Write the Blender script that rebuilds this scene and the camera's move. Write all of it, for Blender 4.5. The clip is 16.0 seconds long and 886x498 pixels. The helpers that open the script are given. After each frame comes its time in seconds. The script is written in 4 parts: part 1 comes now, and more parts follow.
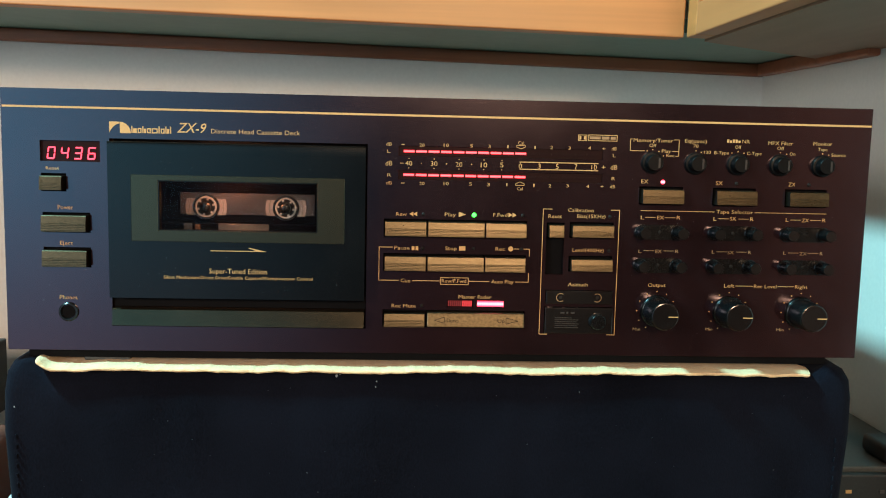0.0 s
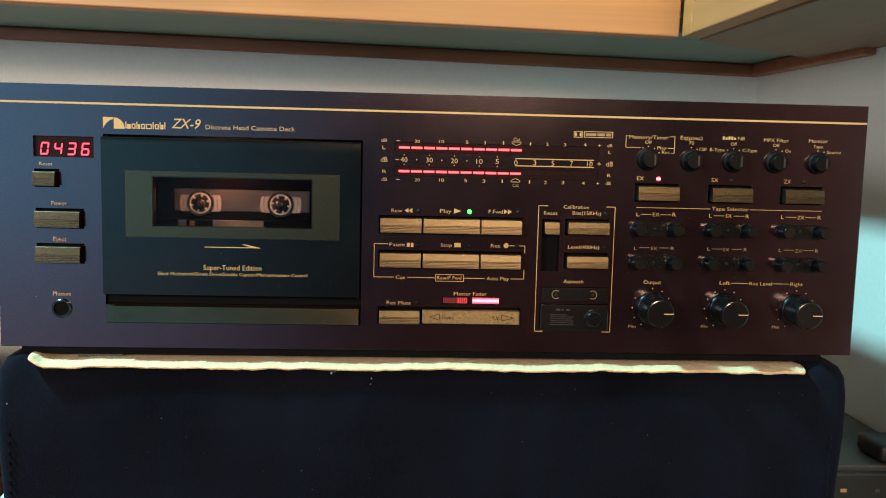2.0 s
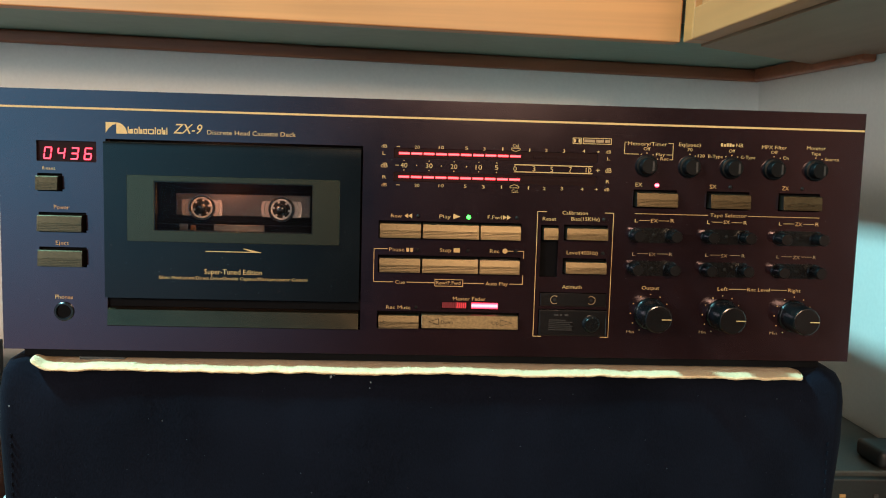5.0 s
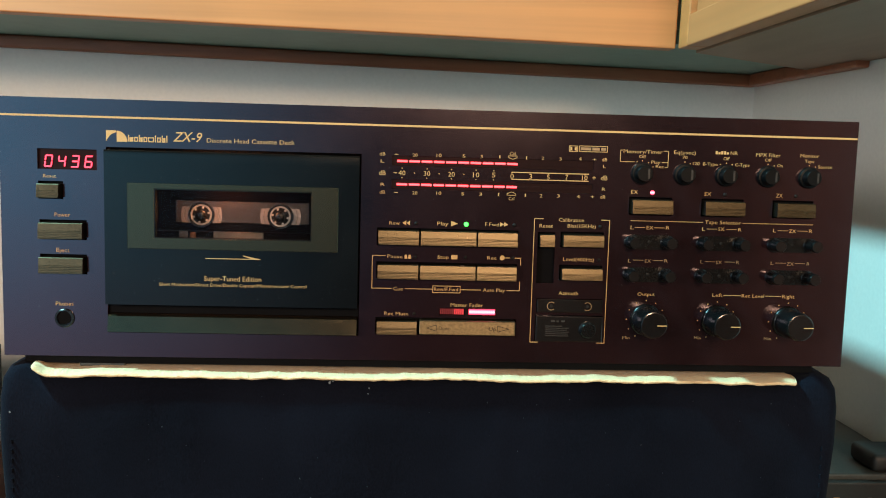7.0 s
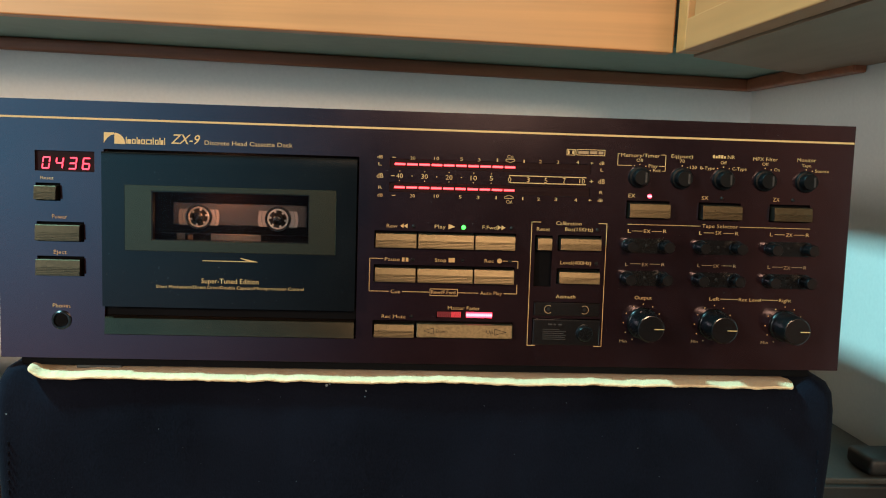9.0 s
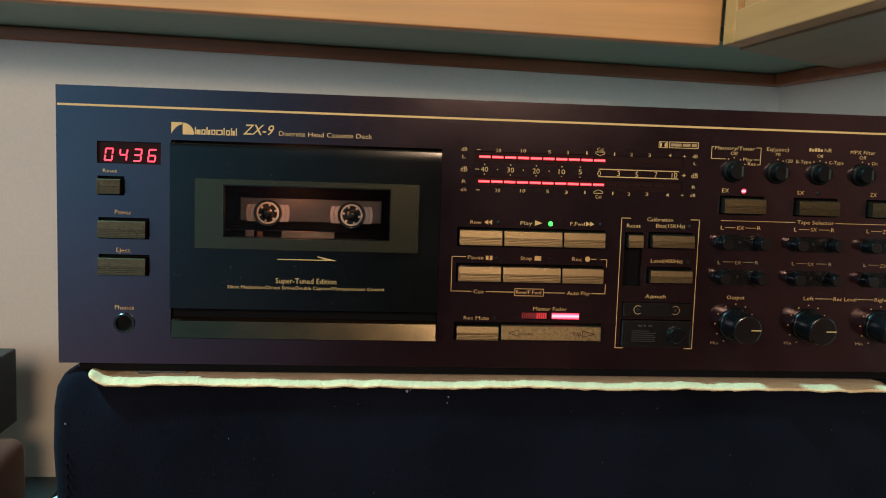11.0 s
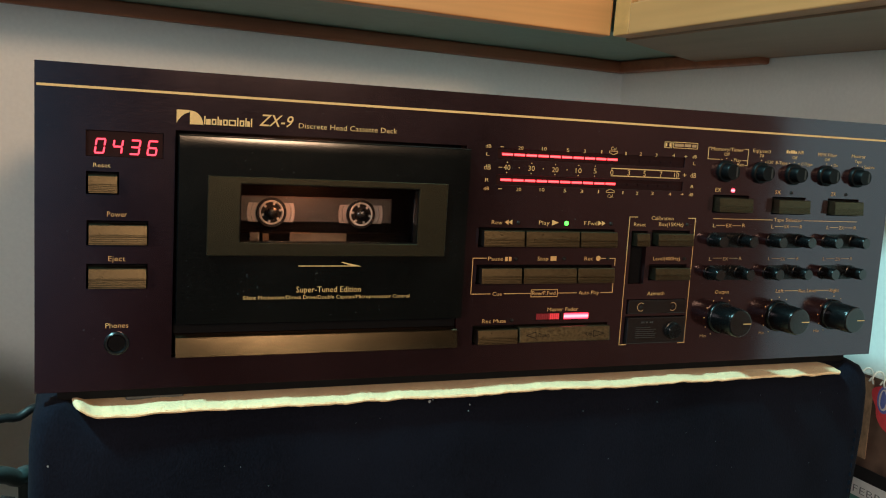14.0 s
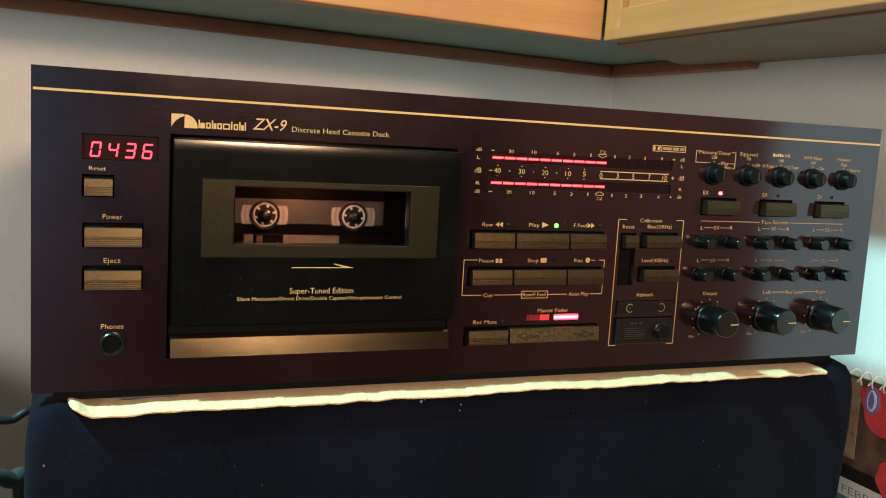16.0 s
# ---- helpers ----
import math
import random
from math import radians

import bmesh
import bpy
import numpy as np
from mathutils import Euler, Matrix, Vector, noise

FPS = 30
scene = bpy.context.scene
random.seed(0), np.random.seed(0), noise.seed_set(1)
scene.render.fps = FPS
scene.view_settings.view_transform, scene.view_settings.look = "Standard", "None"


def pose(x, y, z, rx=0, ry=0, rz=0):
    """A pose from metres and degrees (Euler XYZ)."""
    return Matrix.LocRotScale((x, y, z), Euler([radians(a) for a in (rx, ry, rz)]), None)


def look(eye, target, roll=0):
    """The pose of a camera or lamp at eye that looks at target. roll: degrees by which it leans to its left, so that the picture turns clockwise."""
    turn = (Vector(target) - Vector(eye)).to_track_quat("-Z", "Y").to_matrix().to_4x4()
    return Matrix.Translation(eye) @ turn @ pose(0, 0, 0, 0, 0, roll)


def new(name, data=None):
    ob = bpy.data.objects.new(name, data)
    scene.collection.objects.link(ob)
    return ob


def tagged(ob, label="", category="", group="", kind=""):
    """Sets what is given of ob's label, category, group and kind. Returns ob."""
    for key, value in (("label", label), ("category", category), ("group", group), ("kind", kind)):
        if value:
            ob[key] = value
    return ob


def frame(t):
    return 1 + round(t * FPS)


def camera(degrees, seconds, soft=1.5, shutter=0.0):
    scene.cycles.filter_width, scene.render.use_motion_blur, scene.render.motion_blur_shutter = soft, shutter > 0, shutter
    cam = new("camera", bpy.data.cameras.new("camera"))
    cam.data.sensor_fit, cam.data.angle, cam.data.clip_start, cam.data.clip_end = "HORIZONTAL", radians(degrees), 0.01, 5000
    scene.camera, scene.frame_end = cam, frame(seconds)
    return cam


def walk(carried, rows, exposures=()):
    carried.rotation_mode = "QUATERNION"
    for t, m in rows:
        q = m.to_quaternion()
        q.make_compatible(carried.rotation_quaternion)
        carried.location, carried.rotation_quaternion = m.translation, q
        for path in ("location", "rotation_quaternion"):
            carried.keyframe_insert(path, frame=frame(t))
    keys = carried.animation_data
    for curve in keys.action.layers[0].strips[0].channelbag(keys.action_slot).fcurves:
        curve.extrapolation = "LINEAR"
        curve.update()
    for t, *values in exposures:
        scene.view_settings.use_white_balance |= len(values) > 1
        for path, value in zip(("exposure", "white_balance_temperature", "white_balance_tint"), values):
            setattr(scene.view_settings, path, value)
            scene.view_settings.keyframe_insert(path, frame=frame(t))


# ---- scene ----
cam = camera(52.4, 16.0, soft=1.1)
# seconds, eye, a point looked at, roll
PATH = [
    (0, (-0.026, -0.466, 1.107), (0.08, 1.517, 0.877), 1.3),
    (0.5, (-0.026, -0.465, 1.104), (0.085, 1.518, 0.876), 1.3),
    (1, (-0.026, -0.465, 1.104), (0.089, 1.518, 0.876), 1.5),
    (1.5, (-0.025, -0.465, 1.104), (0.089, 1.519, 0.876), 1.5),
    (2, (-0.026, -0.465, 1.104), (0.091, 1.519, 0.879), 1.4),
    (2.5, (-0.024, -0.463, 1.104), (0.09, 1.521, 0.877), 1.4),
    (3, (-0.022, -0.469, 1.106), (0.09, 1.515, 0.877), 1.6),
    (3.5, (-0.025, -0.47, 1.105), (0.086, 1.514, 0.88), 1.7),
    (4, (-0.023, -0.468, 1.106), (0.083, 1.516, 0.881), 1.6),
    (6.5, (-0.025, -0.468, 1.106), (0.09, 1.517, 0.893), 1.6),
    (7, (-0.025, -0.472, 1.109), (0.092, 1.513, 0.893), 1.6),
    (7.5, (-0.024, -0.472, 1.108), (0.091, 1.513, 0.896), 1.6),
    (8, (-0.024, -0.473, 1.109), (0.094, 1.513, 0.897), 1.7),
    (10.5, (-0.038, -0.462, 1.106), (0.1, 1.523, 0.904), 1.7),
    (11, (-0.079, -0.443, 1.104), (0.1, 1.538, 0.894), 1.9),
    (11.5, (-0.123, -0.412, 1.106), (0.204, 1.55, 0.895), 2.5),
    (12, (-0.171, -0.386, 1.106), (0.373, 1.523, 0.867), 3.1),
    (12.5, (-0.191, -0.377, 1.108), (0.488, 1.488, 0.855), 3.9),
    (13, (-0.198, -0.377, 1.111), (0.498, 1.481, 0.862), 3.8),
    (13.5, (-0.199, -0.383, 1.114), (0.525, 1.464, 0.856), 3.6),
    (14, (-0.205, -0.388, 1.113), (0.531, 1.453, 0.851), 3.4),
    (14.5, (-0.201, -0.386, 1.114), (0.542, 1.453, 0.853), 3.2),
    (15, (-0.199, -0.387, 1.113), (0.544, 1.452, 0.855), 3.2),
    (15.5, (-0.203, -0.394, 1.113), (0.542, 1.444, 0.855), 3.3),
    (16, (-0.206, -0.394, 1.113), (0.542, 1.443, 0.86), 3.4),
]
# seconds, stops, kelvin, tint
EXPOSURES = [(0, 0.07, 6130, 9), (8, 0.05, 6130, 9), (10.5, -0.36, 6100, 8), (11, -0.40, 6000, 8), (12, -0.40, 6050, 8), (12.5, -0.40, 6220, 9),
             (13.5, -0.42, 6350, 10), (14, -0.30, 6380, 10), (14.5, 0.04, 6550, 11), (16, 0.09, 6700, 13)]
walk(cam, [(t, look(eye, target, roll)) for t, eye, target, roll in PATH], EXPOSURES)

# ---- light: a cool ceiling lamp, a warm standing lamp behind the viewer, an added unseen fill to the west for the lower wall, and a dusky window ----
world = bpy.data.worlds.new("world")
scene.world = world
world.use_nodes = True
world.node_tree.nodes["Background"].inputs[0].default_value = (0.6, 0.72, 0.8, 1)
world.node_tree.nodes["Background"].inputs[1].default_value = 0.02


def area_lamp(name, eye, target, width, height, watts, colour):
    data = bpy.data.lights.new(name, "AREA")
    data.shape, data.size, data.size_y, data.energy, data.color = "RECTANGLE", width, height, watts, colour
    ob = new(name, data)
    ob.matrix_world = look(eye, target)
    return ob


area_lamp("ceiling_light", (-1.08, -0.24, 2.42), (0.15, 0.0, 1.05), 0.13, 0.13, 64, (0.38, 0.88, 0.94))
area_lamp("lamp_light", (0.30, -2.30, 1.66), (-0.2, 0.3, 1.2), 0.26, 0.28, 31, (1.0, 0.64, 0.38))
# added fill with no known source; brightens the left wall and the calendar
area_lamp("west_fill_light", (-1.20, -1.30, 1.36), (0.0, 0.2, 1.05), 0.30, 0.34, 12.8, (1.0, 0.95, 0.88))
well = bpy.data.lights.new("cassette_well_bulb", "POINT")
well.energy, well.color, well.shadow_soft_size = 0.16, (1.0, 0.34, 0.13), 0.003
new("cassette_well_bulb", well).location = (-0.112, 0.0025, 1.0880)


# ---- materials ----
def material(name, colour, rough=0.5, metal=0.0, ior=1.5, grain=None, spread=0.3, bump=0.0, rough_spread=0.0, tint=None,
             blotch=None, sheen=0.0, random_spread=0.0, glow=0.0, coat=0.0):
    """A principled surface with fine grain (grain: scales along x, y, z per metre) and larger blotches."""
    m = bpy.data.materials.new(name)
    m.use_nodes = True
    nodes, links = m.node_tree.nodes, m.node_tree.links
    bsdf = nodes["Principled BSDF"]
    bsdf.inputs["Base Color"].default_value = (*colour, 1)
    bsdf.inputs["Roughness"].default_value = rough
    bsdf.inputs["Metallic"].default_value = metal
    bsdf.inputs["IOR"].default_value = ior
    bsdf.inputs["Sheen Weight"].default_value = sheen
    bsdf.inputs["Coat Weight"].default_value = coat
    if glow:
        bsdf.inputs["Emission Color"].default_value = (*colour, 1)
        bsdf.inputs["Emission Strength"].default_value = glow
    if grain:
        where = nodes.new("ShaderNodeTexCoord")
        scale = nodes.new("ShaderNodeMapping")
        scale.inputs["Scale"].default_value = grain
        links.new(where.outputs["Object"], scale.inputs["Vector"])
        fine = nodes.new("ShaderNodeTexNoise")
        fine.inputs["Scale"].default_value, fine.inputs["Detail"].default_value = 1.0, 4.0
        links.new(scale.outputs["Vector"], fine.inputs["Vector"])
        wide = nodes.new("ShaderNodeTexNoise")
        wide.inputs["Scale"].default_value, wide.inputs["Detail"].default_value = blotch or 25.0, 3.0
        links.new(where.outputs["Object"], wide.inputs["Vector"])
        both = nodes.new("ShaderNodeMath")
        both.operation = "ADD"
        links.new(fine.outputs["Fac"], both.inputs[0])
        links.new(wide.outputs["Fac"], both.inputs[1])
        ramp = nodes.new("ShaderNodeMapRange")
        ramp.inputs["From Min"].default_value, ramp.inputs["From Max"].default_value = 0.6, 1.4
        links.new(both.outputs[0], ramp.inputs["Value"])
        mix = nodes.new("ShaderNodeMix")
        mix.data_type = "RGBA"
        dark = [c * (1 - spread) for c in colour]
        light = tint or [min(1, c * (1 + spread)) for c in colour]
        mix.inputs["A"].default_value = (*dark, 1)
        mix.inputs["B"].default_value = (*light, 1)
        links.new(ramp.outputs["Result"], mix.inputs["Factor"])
        links.new(mix.outputs["Result"], bsdf.inputs["Base Color"])
        if rough_spread:
            rr = nodes.new("ShaderNodeMapRange")
            rr.inputs["From Min"].default_value, rr.inputs["From Max"].default_value = 0.6, 1.4
            rr.inputs["To Min"].default_value, rr.inputs["To Max"].default_value = rough - rough_spread, rough + rough_spread
            links.new(both.outputs[0], rr.inputs["Value"])
            links.new(rr.outputs["Result"], bsdf.inputs["Roughness"])
        if bump:
            relief = nodes.new("ShaderNodeBump")
            relief.inputs["Strength"].default_value, relief.inputs["Distance"].default_value = 1.0, bump
            links.new(fine.outputs["Fac"], relief.inputs["Height"])
            links.new(relief.outputs["Normal"], bsdf.inputs["Normal"])
    return m


def emitter(name, colour, strength, core=None):
    """A lit surface; with a core colour it is hotter along the middle of its height, where the lamp sits behind it."""
    m = bpy.data.materials.new(name)
    m.use_nodes = True
    bsdf = m.node_tree.nodes["Principled BSDF"]
    bsdf.inputs["Base Color"].default_value = (0.05, 0.005, 0.005, 1)
    bsdf.inputs["Emission Color"].default_value = (*colour, 1)
    bsdf.inputs["Emission Strength"].default_value = strength
    if core:
        nodes, links = m.node_tree.nodes, m.node_tree.links
        where, split, ramp = nodes.new("ShaderNodeTexCoord"), nodes.new("ShaderNodeSeparateXYZ"), nodes.new("ShaderNodeValToRGB")
        links.new(where.outputs["Generated"], split.inputs[0])
        links.new(split.outputs["Z"], ramp.inputs["Fac"])
        ramp.color_ramp.elements[0].position, ramp.color_ramp.elements[0].color = 0.08, (*colour, 1)
        ramp.color_ramp.elements[1].position, ramp.color_ramp.elements[1].color = 0.92, (*colour, 1)
        ramp.color_ramp.elements.new(0.5).color = (*core, 1)
        links.new(ramp.outputs["Color"], bsdf.inputs["Emission Color"])
    return m


FACE = material("anodised_face", (0.0120, 0.0048, 0.0050), 0.130, 0.0, 1.78, (200, 200, 1600), 0.45, 0.000010, 0.03)
FACE.node_tree.nodes["Principled BSDF"].inputs["Specular Tint"].default_value = (1.0, 0.84, 0.98, 1)
DOOR = material("satin_door", (0.0030, 0.0032, 0.0028), 0.145, 0.0, 1.42, (420, 400, 1500), 0.6, 0.000004, 0.03)
INSERT = material("sparkling_insert", (0.070, 0.062, 0.038), 0.20, 0.85, 1.5, (1200, 1200, 6000), 0.4, 0.000022, 0.05, None, 2600)
BAR = material("dark_brushed_bar", (0.062, 0.050, 0.030), 0.17, 0.88, 1.5, (500, 700, 5000), 0.4, 0.000009, 0.05)
KEY = material("brushed_key", (0.066, 0.052, 0.030), 0.335, 0.95, 1.5, (800, 900, 2300), 0.28, 0.00003, 0.08, None, 900)
FADER = material("worn_fader_bar", (0.098, 0.077, 0.043), 0.37, 0.95, 1.5, (600, 900, 1500), 0.45, 0.00003, 0.08, None, 700)
GOLD = material("gold_print", (0.64, 0.385, 0.14), 0.5, 0.0, 1.5, (900, 900, 900), 0.15)
GOLD_DIM = material("dim_gold_print", (0.34, 0.20, 0.09), 0.5, 0.0, 1.5, (900, 900, 900), 0.3)
SLOT = material("slot_black", (0.003, 0.003, 0.0035), 0.8, 0, 1.2, (400, 400, 400), 0.4)
KNOB = material("knob_plastic", (0.0024, 0.0027, 0.0030), 0.27, 0, 1.36, (1500, 1500, 1500), 0.4, 0.00003, 0.06)
GRIP = material("grip_plastic", (0.0020, 0.0022, 0.0025), 0.42, 0, 1.22, (1500, 1500, 1500), 0.3, 0.00001, 0.05)
KNOB_CAP = material("knob_cap", (0.0045, 0.0036, 0.0034), 0.20, 0, 1.62, (1600, 1600, 1600), 0.4, 0.00001, 0.05)
LED_RED = emitter("lit_red", (1.0, 0.022, 0.040), 3.2, (1.0, 0.14, 0.14))
LED_HOT = emitter("lit_red_bright", (1.0, 0.025, 0.060), 5.0, (1.0, 0.22, 0.25))
LED_DULL = emitter("lit_red_dim", (1.0, 0.05, 0.06), 0.9)
LED_FAINT = emitter("lit_red_faint", (1.0, 0.04, 0.06), 0.18)
DIGIT = emitter("counter_red", (1.0, 0.050, 0.085), 3.4)
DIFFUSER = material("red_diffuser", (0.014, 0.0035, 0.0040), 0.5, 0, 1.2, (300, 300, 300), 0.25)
LED_GREEN = emitter("lit_green", (0.06, 1.0, 0.05), 6.0)
LED_OFF = material("unlit_led", (0.009, 0.0075, 0.0068), 0.55, 0, 1.3, (900, 900, 900), 0.2)
TAPE_WHITE = material("frosted_plastic", (0.15, 0.148, 0.145), 0.4, 0, 1.5, (500, 500, 500), 0.15)
MARK_DIM = material("dim_grey_mark", (0.016, 0.014, 0.013), 0.45, 0, 1.5, (700, 700, 700), 0.4)
MARK = material("scale_plastic", (0.078, 0.068, 0.066), 0.4, 0, 1.5, (500, 500, 500), 0.15)
TAPE_GREY = material("smoked_shell", (0.012, 0.0102, 0.0098), 0.30, 0, 1.4, (60, 60, 200), 0.5)
TAPE_DARK = material("dark_shell", (0.0014, 0.0011, 0.0011), 0.55, 0, 1.03, (90, 90, 90), 0.35)
FELT = material("brown_felt", (0.045, 0.026, 0.015), 0.9, 0, 1.3, (900, 900, 900), 0.3)
STEEL = material("head_steel", (0.15, 0.115, 0.092), 0.30, 1.0, 1.5, (130, 200, 400), 0.3, 0, 0.05, None, 90)
CHROME = material("jack_ring", (0.04, 0.04, 0.04), 0.3, 0.9, 1.5, (700, 700, 700), 0.2)
CHASSIS = material("chassis_black", (0.015, 0.015, 0.016), 0.5, 0, 1.5, (300, 300, 300), 0.3)
VELVET = material("black_velvet", (0.0050, 0.0060, 0.0104), 1.0, 0, 1.10, (1400, 1400, 700), 0.55, 0.0002, 0, None, 14, 0.02)
LINT = material("lint", (0.17, 0.19, 0.20), 0.9, 0, 1.4, (900, 900, 900), 0.2)
TOWEL = material("cream_towel", (0.80, 0.57, 0.315), 0.95, 0, 1.4, (900, 900, 900), 0.10, 0.0006, 0, None, 60, 0.15)
WOOD = material("honey_wood", (0.50, 0.190, 0.058), 0.42, 0, 1.5, (3, 60, 110), 0.26, 0.00005, 0.06, None, 5)
# same wood, darkened to offset the strong light on the side cabinet
WOOD_UP = material("honey_wood_dimmed", (0.44, 0.172, 0.060), 0.42, 0, 1.5, (60, 3, 110), 0.16, 0.00005, 0.06, None, 5)
UNDER = material("grey_green_laminate", (0.19, 0.295, 0.245), 0.55, 0, 1.5, (60, 60, 60), 0.10, 0, 0, None, 6)
UNDER_BROWN = material("brown_veneer", (0.27, 0.165, 0.10), 0.5, 0, 1.5, (70, 5, 70), 0.15, 0, 0, None, 8)
TRIM = material("red_brown_trim", (0.33, 0.11, 0.048), 0.45, 0, 1.5, (4, 90, 160), 0.3, 0.00005, 0, None, 12)
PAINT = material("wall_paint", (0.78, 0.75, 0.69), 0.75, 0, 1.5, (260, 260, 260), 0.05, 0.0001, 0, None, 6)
# walls out of view, kept dark so the face mirrors little of them
ROOM = material("dark_room_paint", (0.115, 0.070, 0.066), 0.8, 0, 1.5, (80, 80, 80), 0.08, 0, 0, None, 3)
# unseen wall's colour, reddened for the reflection it gives the face
ROOM_RED = material("red_reflection_paint", (0.20, 0.098, 0.072), 0.8, 0, 1.5, (80, 80, 80), 0.08, 0, 0, None, 3)
# unseen ceiling, darkened so that the door's bevel doesn't mirror it brightly
CEILING = material("darkened_ceiling", (0.26, 0.17, 0.11), 0.5, 0, 1.5, (4, 60, 60), 0.25, 0, 0, None, 4)
FLOOR = material("floor_wood", (0.20, 0.10, 0.05), 0.45, 0, 1.5, (4, 60, 60), 0.3, 0, 0, None, 4)
BLACK_CASE = material("black_case", (0.016, 0.018, 0.018), 0.5, 0, 1.5, (500, 500, 500), 0.4, 0.00004)
GREY_CASE = material("grey_case", (0.055, 0.062, 0.058), 0.5, 0, 1.5, (300, 300, 300), 0.25)
RED_WOOD = material("cherry_wood", (0.15, 0.042, 0.020), 0.30, 0, 1.5, (90, 6, 90), 0.35, 0.00003, 0, None, 10, 0, 0, 0, 0.3)
CABLE = material("green_grey_cable", (0.040, 0.058, 0.056), 0.42, 0, 1.5, (300, 300, 300), 0.3)
CABLE_BLACK = material("black_cable", (0.012, 0.013, 0.014), 0.45, 0, 1.5, (300, 300, 300), 0.3)
CABLE_PALE = material("pale_cable_band", (0.55, 0.68, 0.72), 0.4, 0, 1.5, (300, 300, 300), 0.15)
PAPER = material("calendar_paper", (0.86, 0.80, 0.72), 0.7, 0, 1.5, (300, 300, 300), 0.06)
PHOTO = material("printed_brown", (0.13, 0.070, 0.050), 0.4, 0, 1.5, (120, 60, 40), 0.6, 0, 0, (0.22, 0.13, 0.09), 45)
PHOTO_TAN = material("printed_tan", (0.46, 0.29, 0.17), 0.4, 0, 1.5, (200, 260, 160), 0.5, 0, 0, None, 60)
PHOTO_RED = material("printed_red", (0.85, 0.075, 0.085), 0.4, 0, 1.5, (260, 260, 260), 0.25, 0, 0, None, 60)
PHOTO_BLUE = material("printed_blue", (0.16, 0.20, 0.55), 0.4, 0, 1.5, (300, 300, 300), 0.1)
PHOTO_DARK = material("printed_black", (0.02, 0.018, 0.018), 0.4, 0, 1.5, (120, 120, 120), 0.4)
INK = material("green_ink", (0.09, 0.24, 0.19), 0.6, 0, 1.5, (300, 300, 300), 0.1)
INK_GREY = material("grey_ink", (0.20, 0.18, 0.165), 0.6, 0, 1.5, (300, 300, 300), 0.1)
WIRE = material("clear_rings", (0.72, 0.76, 0.70), 0.2, 0, 1.5, (300, 300, 300), 0.1)


def glass_material():
    m = bpy.data.materials.new("clear_pane")
    m.use_nodes = True
    bsdf = m.node_tree.nodes["Principled BSDF"]
    bsdf.inputs["Base Color"].default_value = (0.92, 0.90, 0.88, 1)
    bsdf.inputs["Roughness"].default_value = 0.02
    bsdf.inputs["IOR"].default_value = 1.12
    bsdf.inputs["Transmission Weight"].default_value = 1.0
    return m


GLASS = glass_material()

# ---- helpers of this scene ----
base_of = {}


def thing(name, x, y, z, label, category, group=""):
    ob = new(name)
    ob.location = (x, y, z)
    base_of[ob.name] = Vector((x, y, z))
    return tagged(ob, label, category, group)


def part(name, bm, mat, parent=None, label="", smooth=False):
    """Links a bmesh, built in world metres, as one mesh object under a thing or part."""
    bmesh.ops.recalc_face_normals(bm, faces=bm.faces)
    base = base_of[parent.name] if parent else Vector((0, 0, 0))
    bmesh.ops.translate(bm, verts=bm.verts, vec=-base)
    mesh = bpy.data.meshes.new(name)
    bm.to_mesh(mesh)
    bm.free()
    mesh.materials.append(mat)
    if smooth:
        for p in mesh.polygons:
            p.use_smooth = True
        mesh.set_sharp_from_angle(angle=radians(38))
    ob = new(name, mesh)
    if parent:
        ob.parent = parent
    base_of[ob.name] = base
    return tagged(ob, label)


def deck_part(name, bm, mat, parent, label="", smooth=False):
    """A part built in the panel's millimetres: x from its middle, y into it, z from 1 m up."""
    bmesh.ops.transform(bm, matrix=Matrix.Translation((0, 0, 1)) @ Matrix.Scale(0.001, 4), verts=bm.verts)
    return part(name, bm, mat, parent, label, smooth)


def box(bm, x0, x1, y0, y1, z0, z1, bevel=0.0, seg=2):
    made = bmesh.ops.create_cube(bm, size=1)["verts"]
    bmesh.ops.transform(bm, matrix=Matrix.Translation(((x0 + x1) / 2, (y0 + y1) / 2, (z0 + z1) / 2))
                        @ Matrix.Diagonal((x1 - x0, y1 - y0, z1 - z0, 1)), verts=made)
    if bevel:
        edges = {e for v in made for e in v.link_edges}
        bmesh.ops.bevel(bm, geom=list(edges), offset=bevel, segments=seg, affect="EDGES", profile=0.5)
    return bm


def prism(bm, profile, x0, x1):
    """A section of (y, z) corners drawn out along x."""
    a = [bm.verts.new((x0, y, z)) for y, z in profile]
    b = [bm.verts.new((x1, y, z)) for y, z in profile]
    n = len(profile)
    for i in range(n):
        bm.faces.new((a[i], a[(i + 1) % n], b[(i + 1) % n], b[i]))
    bm.faces.new(a)
    bm.faces.new(list(reversed(b)))
    return bm


def lathe(bm, profile, cx, cz, n=48, wave=0.0, waves=0):
    """A turned body: (radius, y) corners spun round an axis along y; the first and last corners are closed."""
    rings = []
    for r, y in profile:
        ring = []
        for i in range(n):
            a = 2 * math.pi * i / n
            rr = r * (1 + wave * (0.5 + 0.5 * math.cos(waves * a))) if waves else r
            ring.append(bm.verts.new((cx + rr * math.cos(a), y, cz + rr * math.sin(a))))
        rings.append(ring)
    for p, q in zip(rings, rings[1:]):
        for i in range(n):
            bm.faces.new((p[i], p[(i + 1) % n], q[(i + 1) % n], q[i]))
    bm.faces.new(rings[0])
    bm.faces.new(list(reversed(rings[-1])))
    return bm


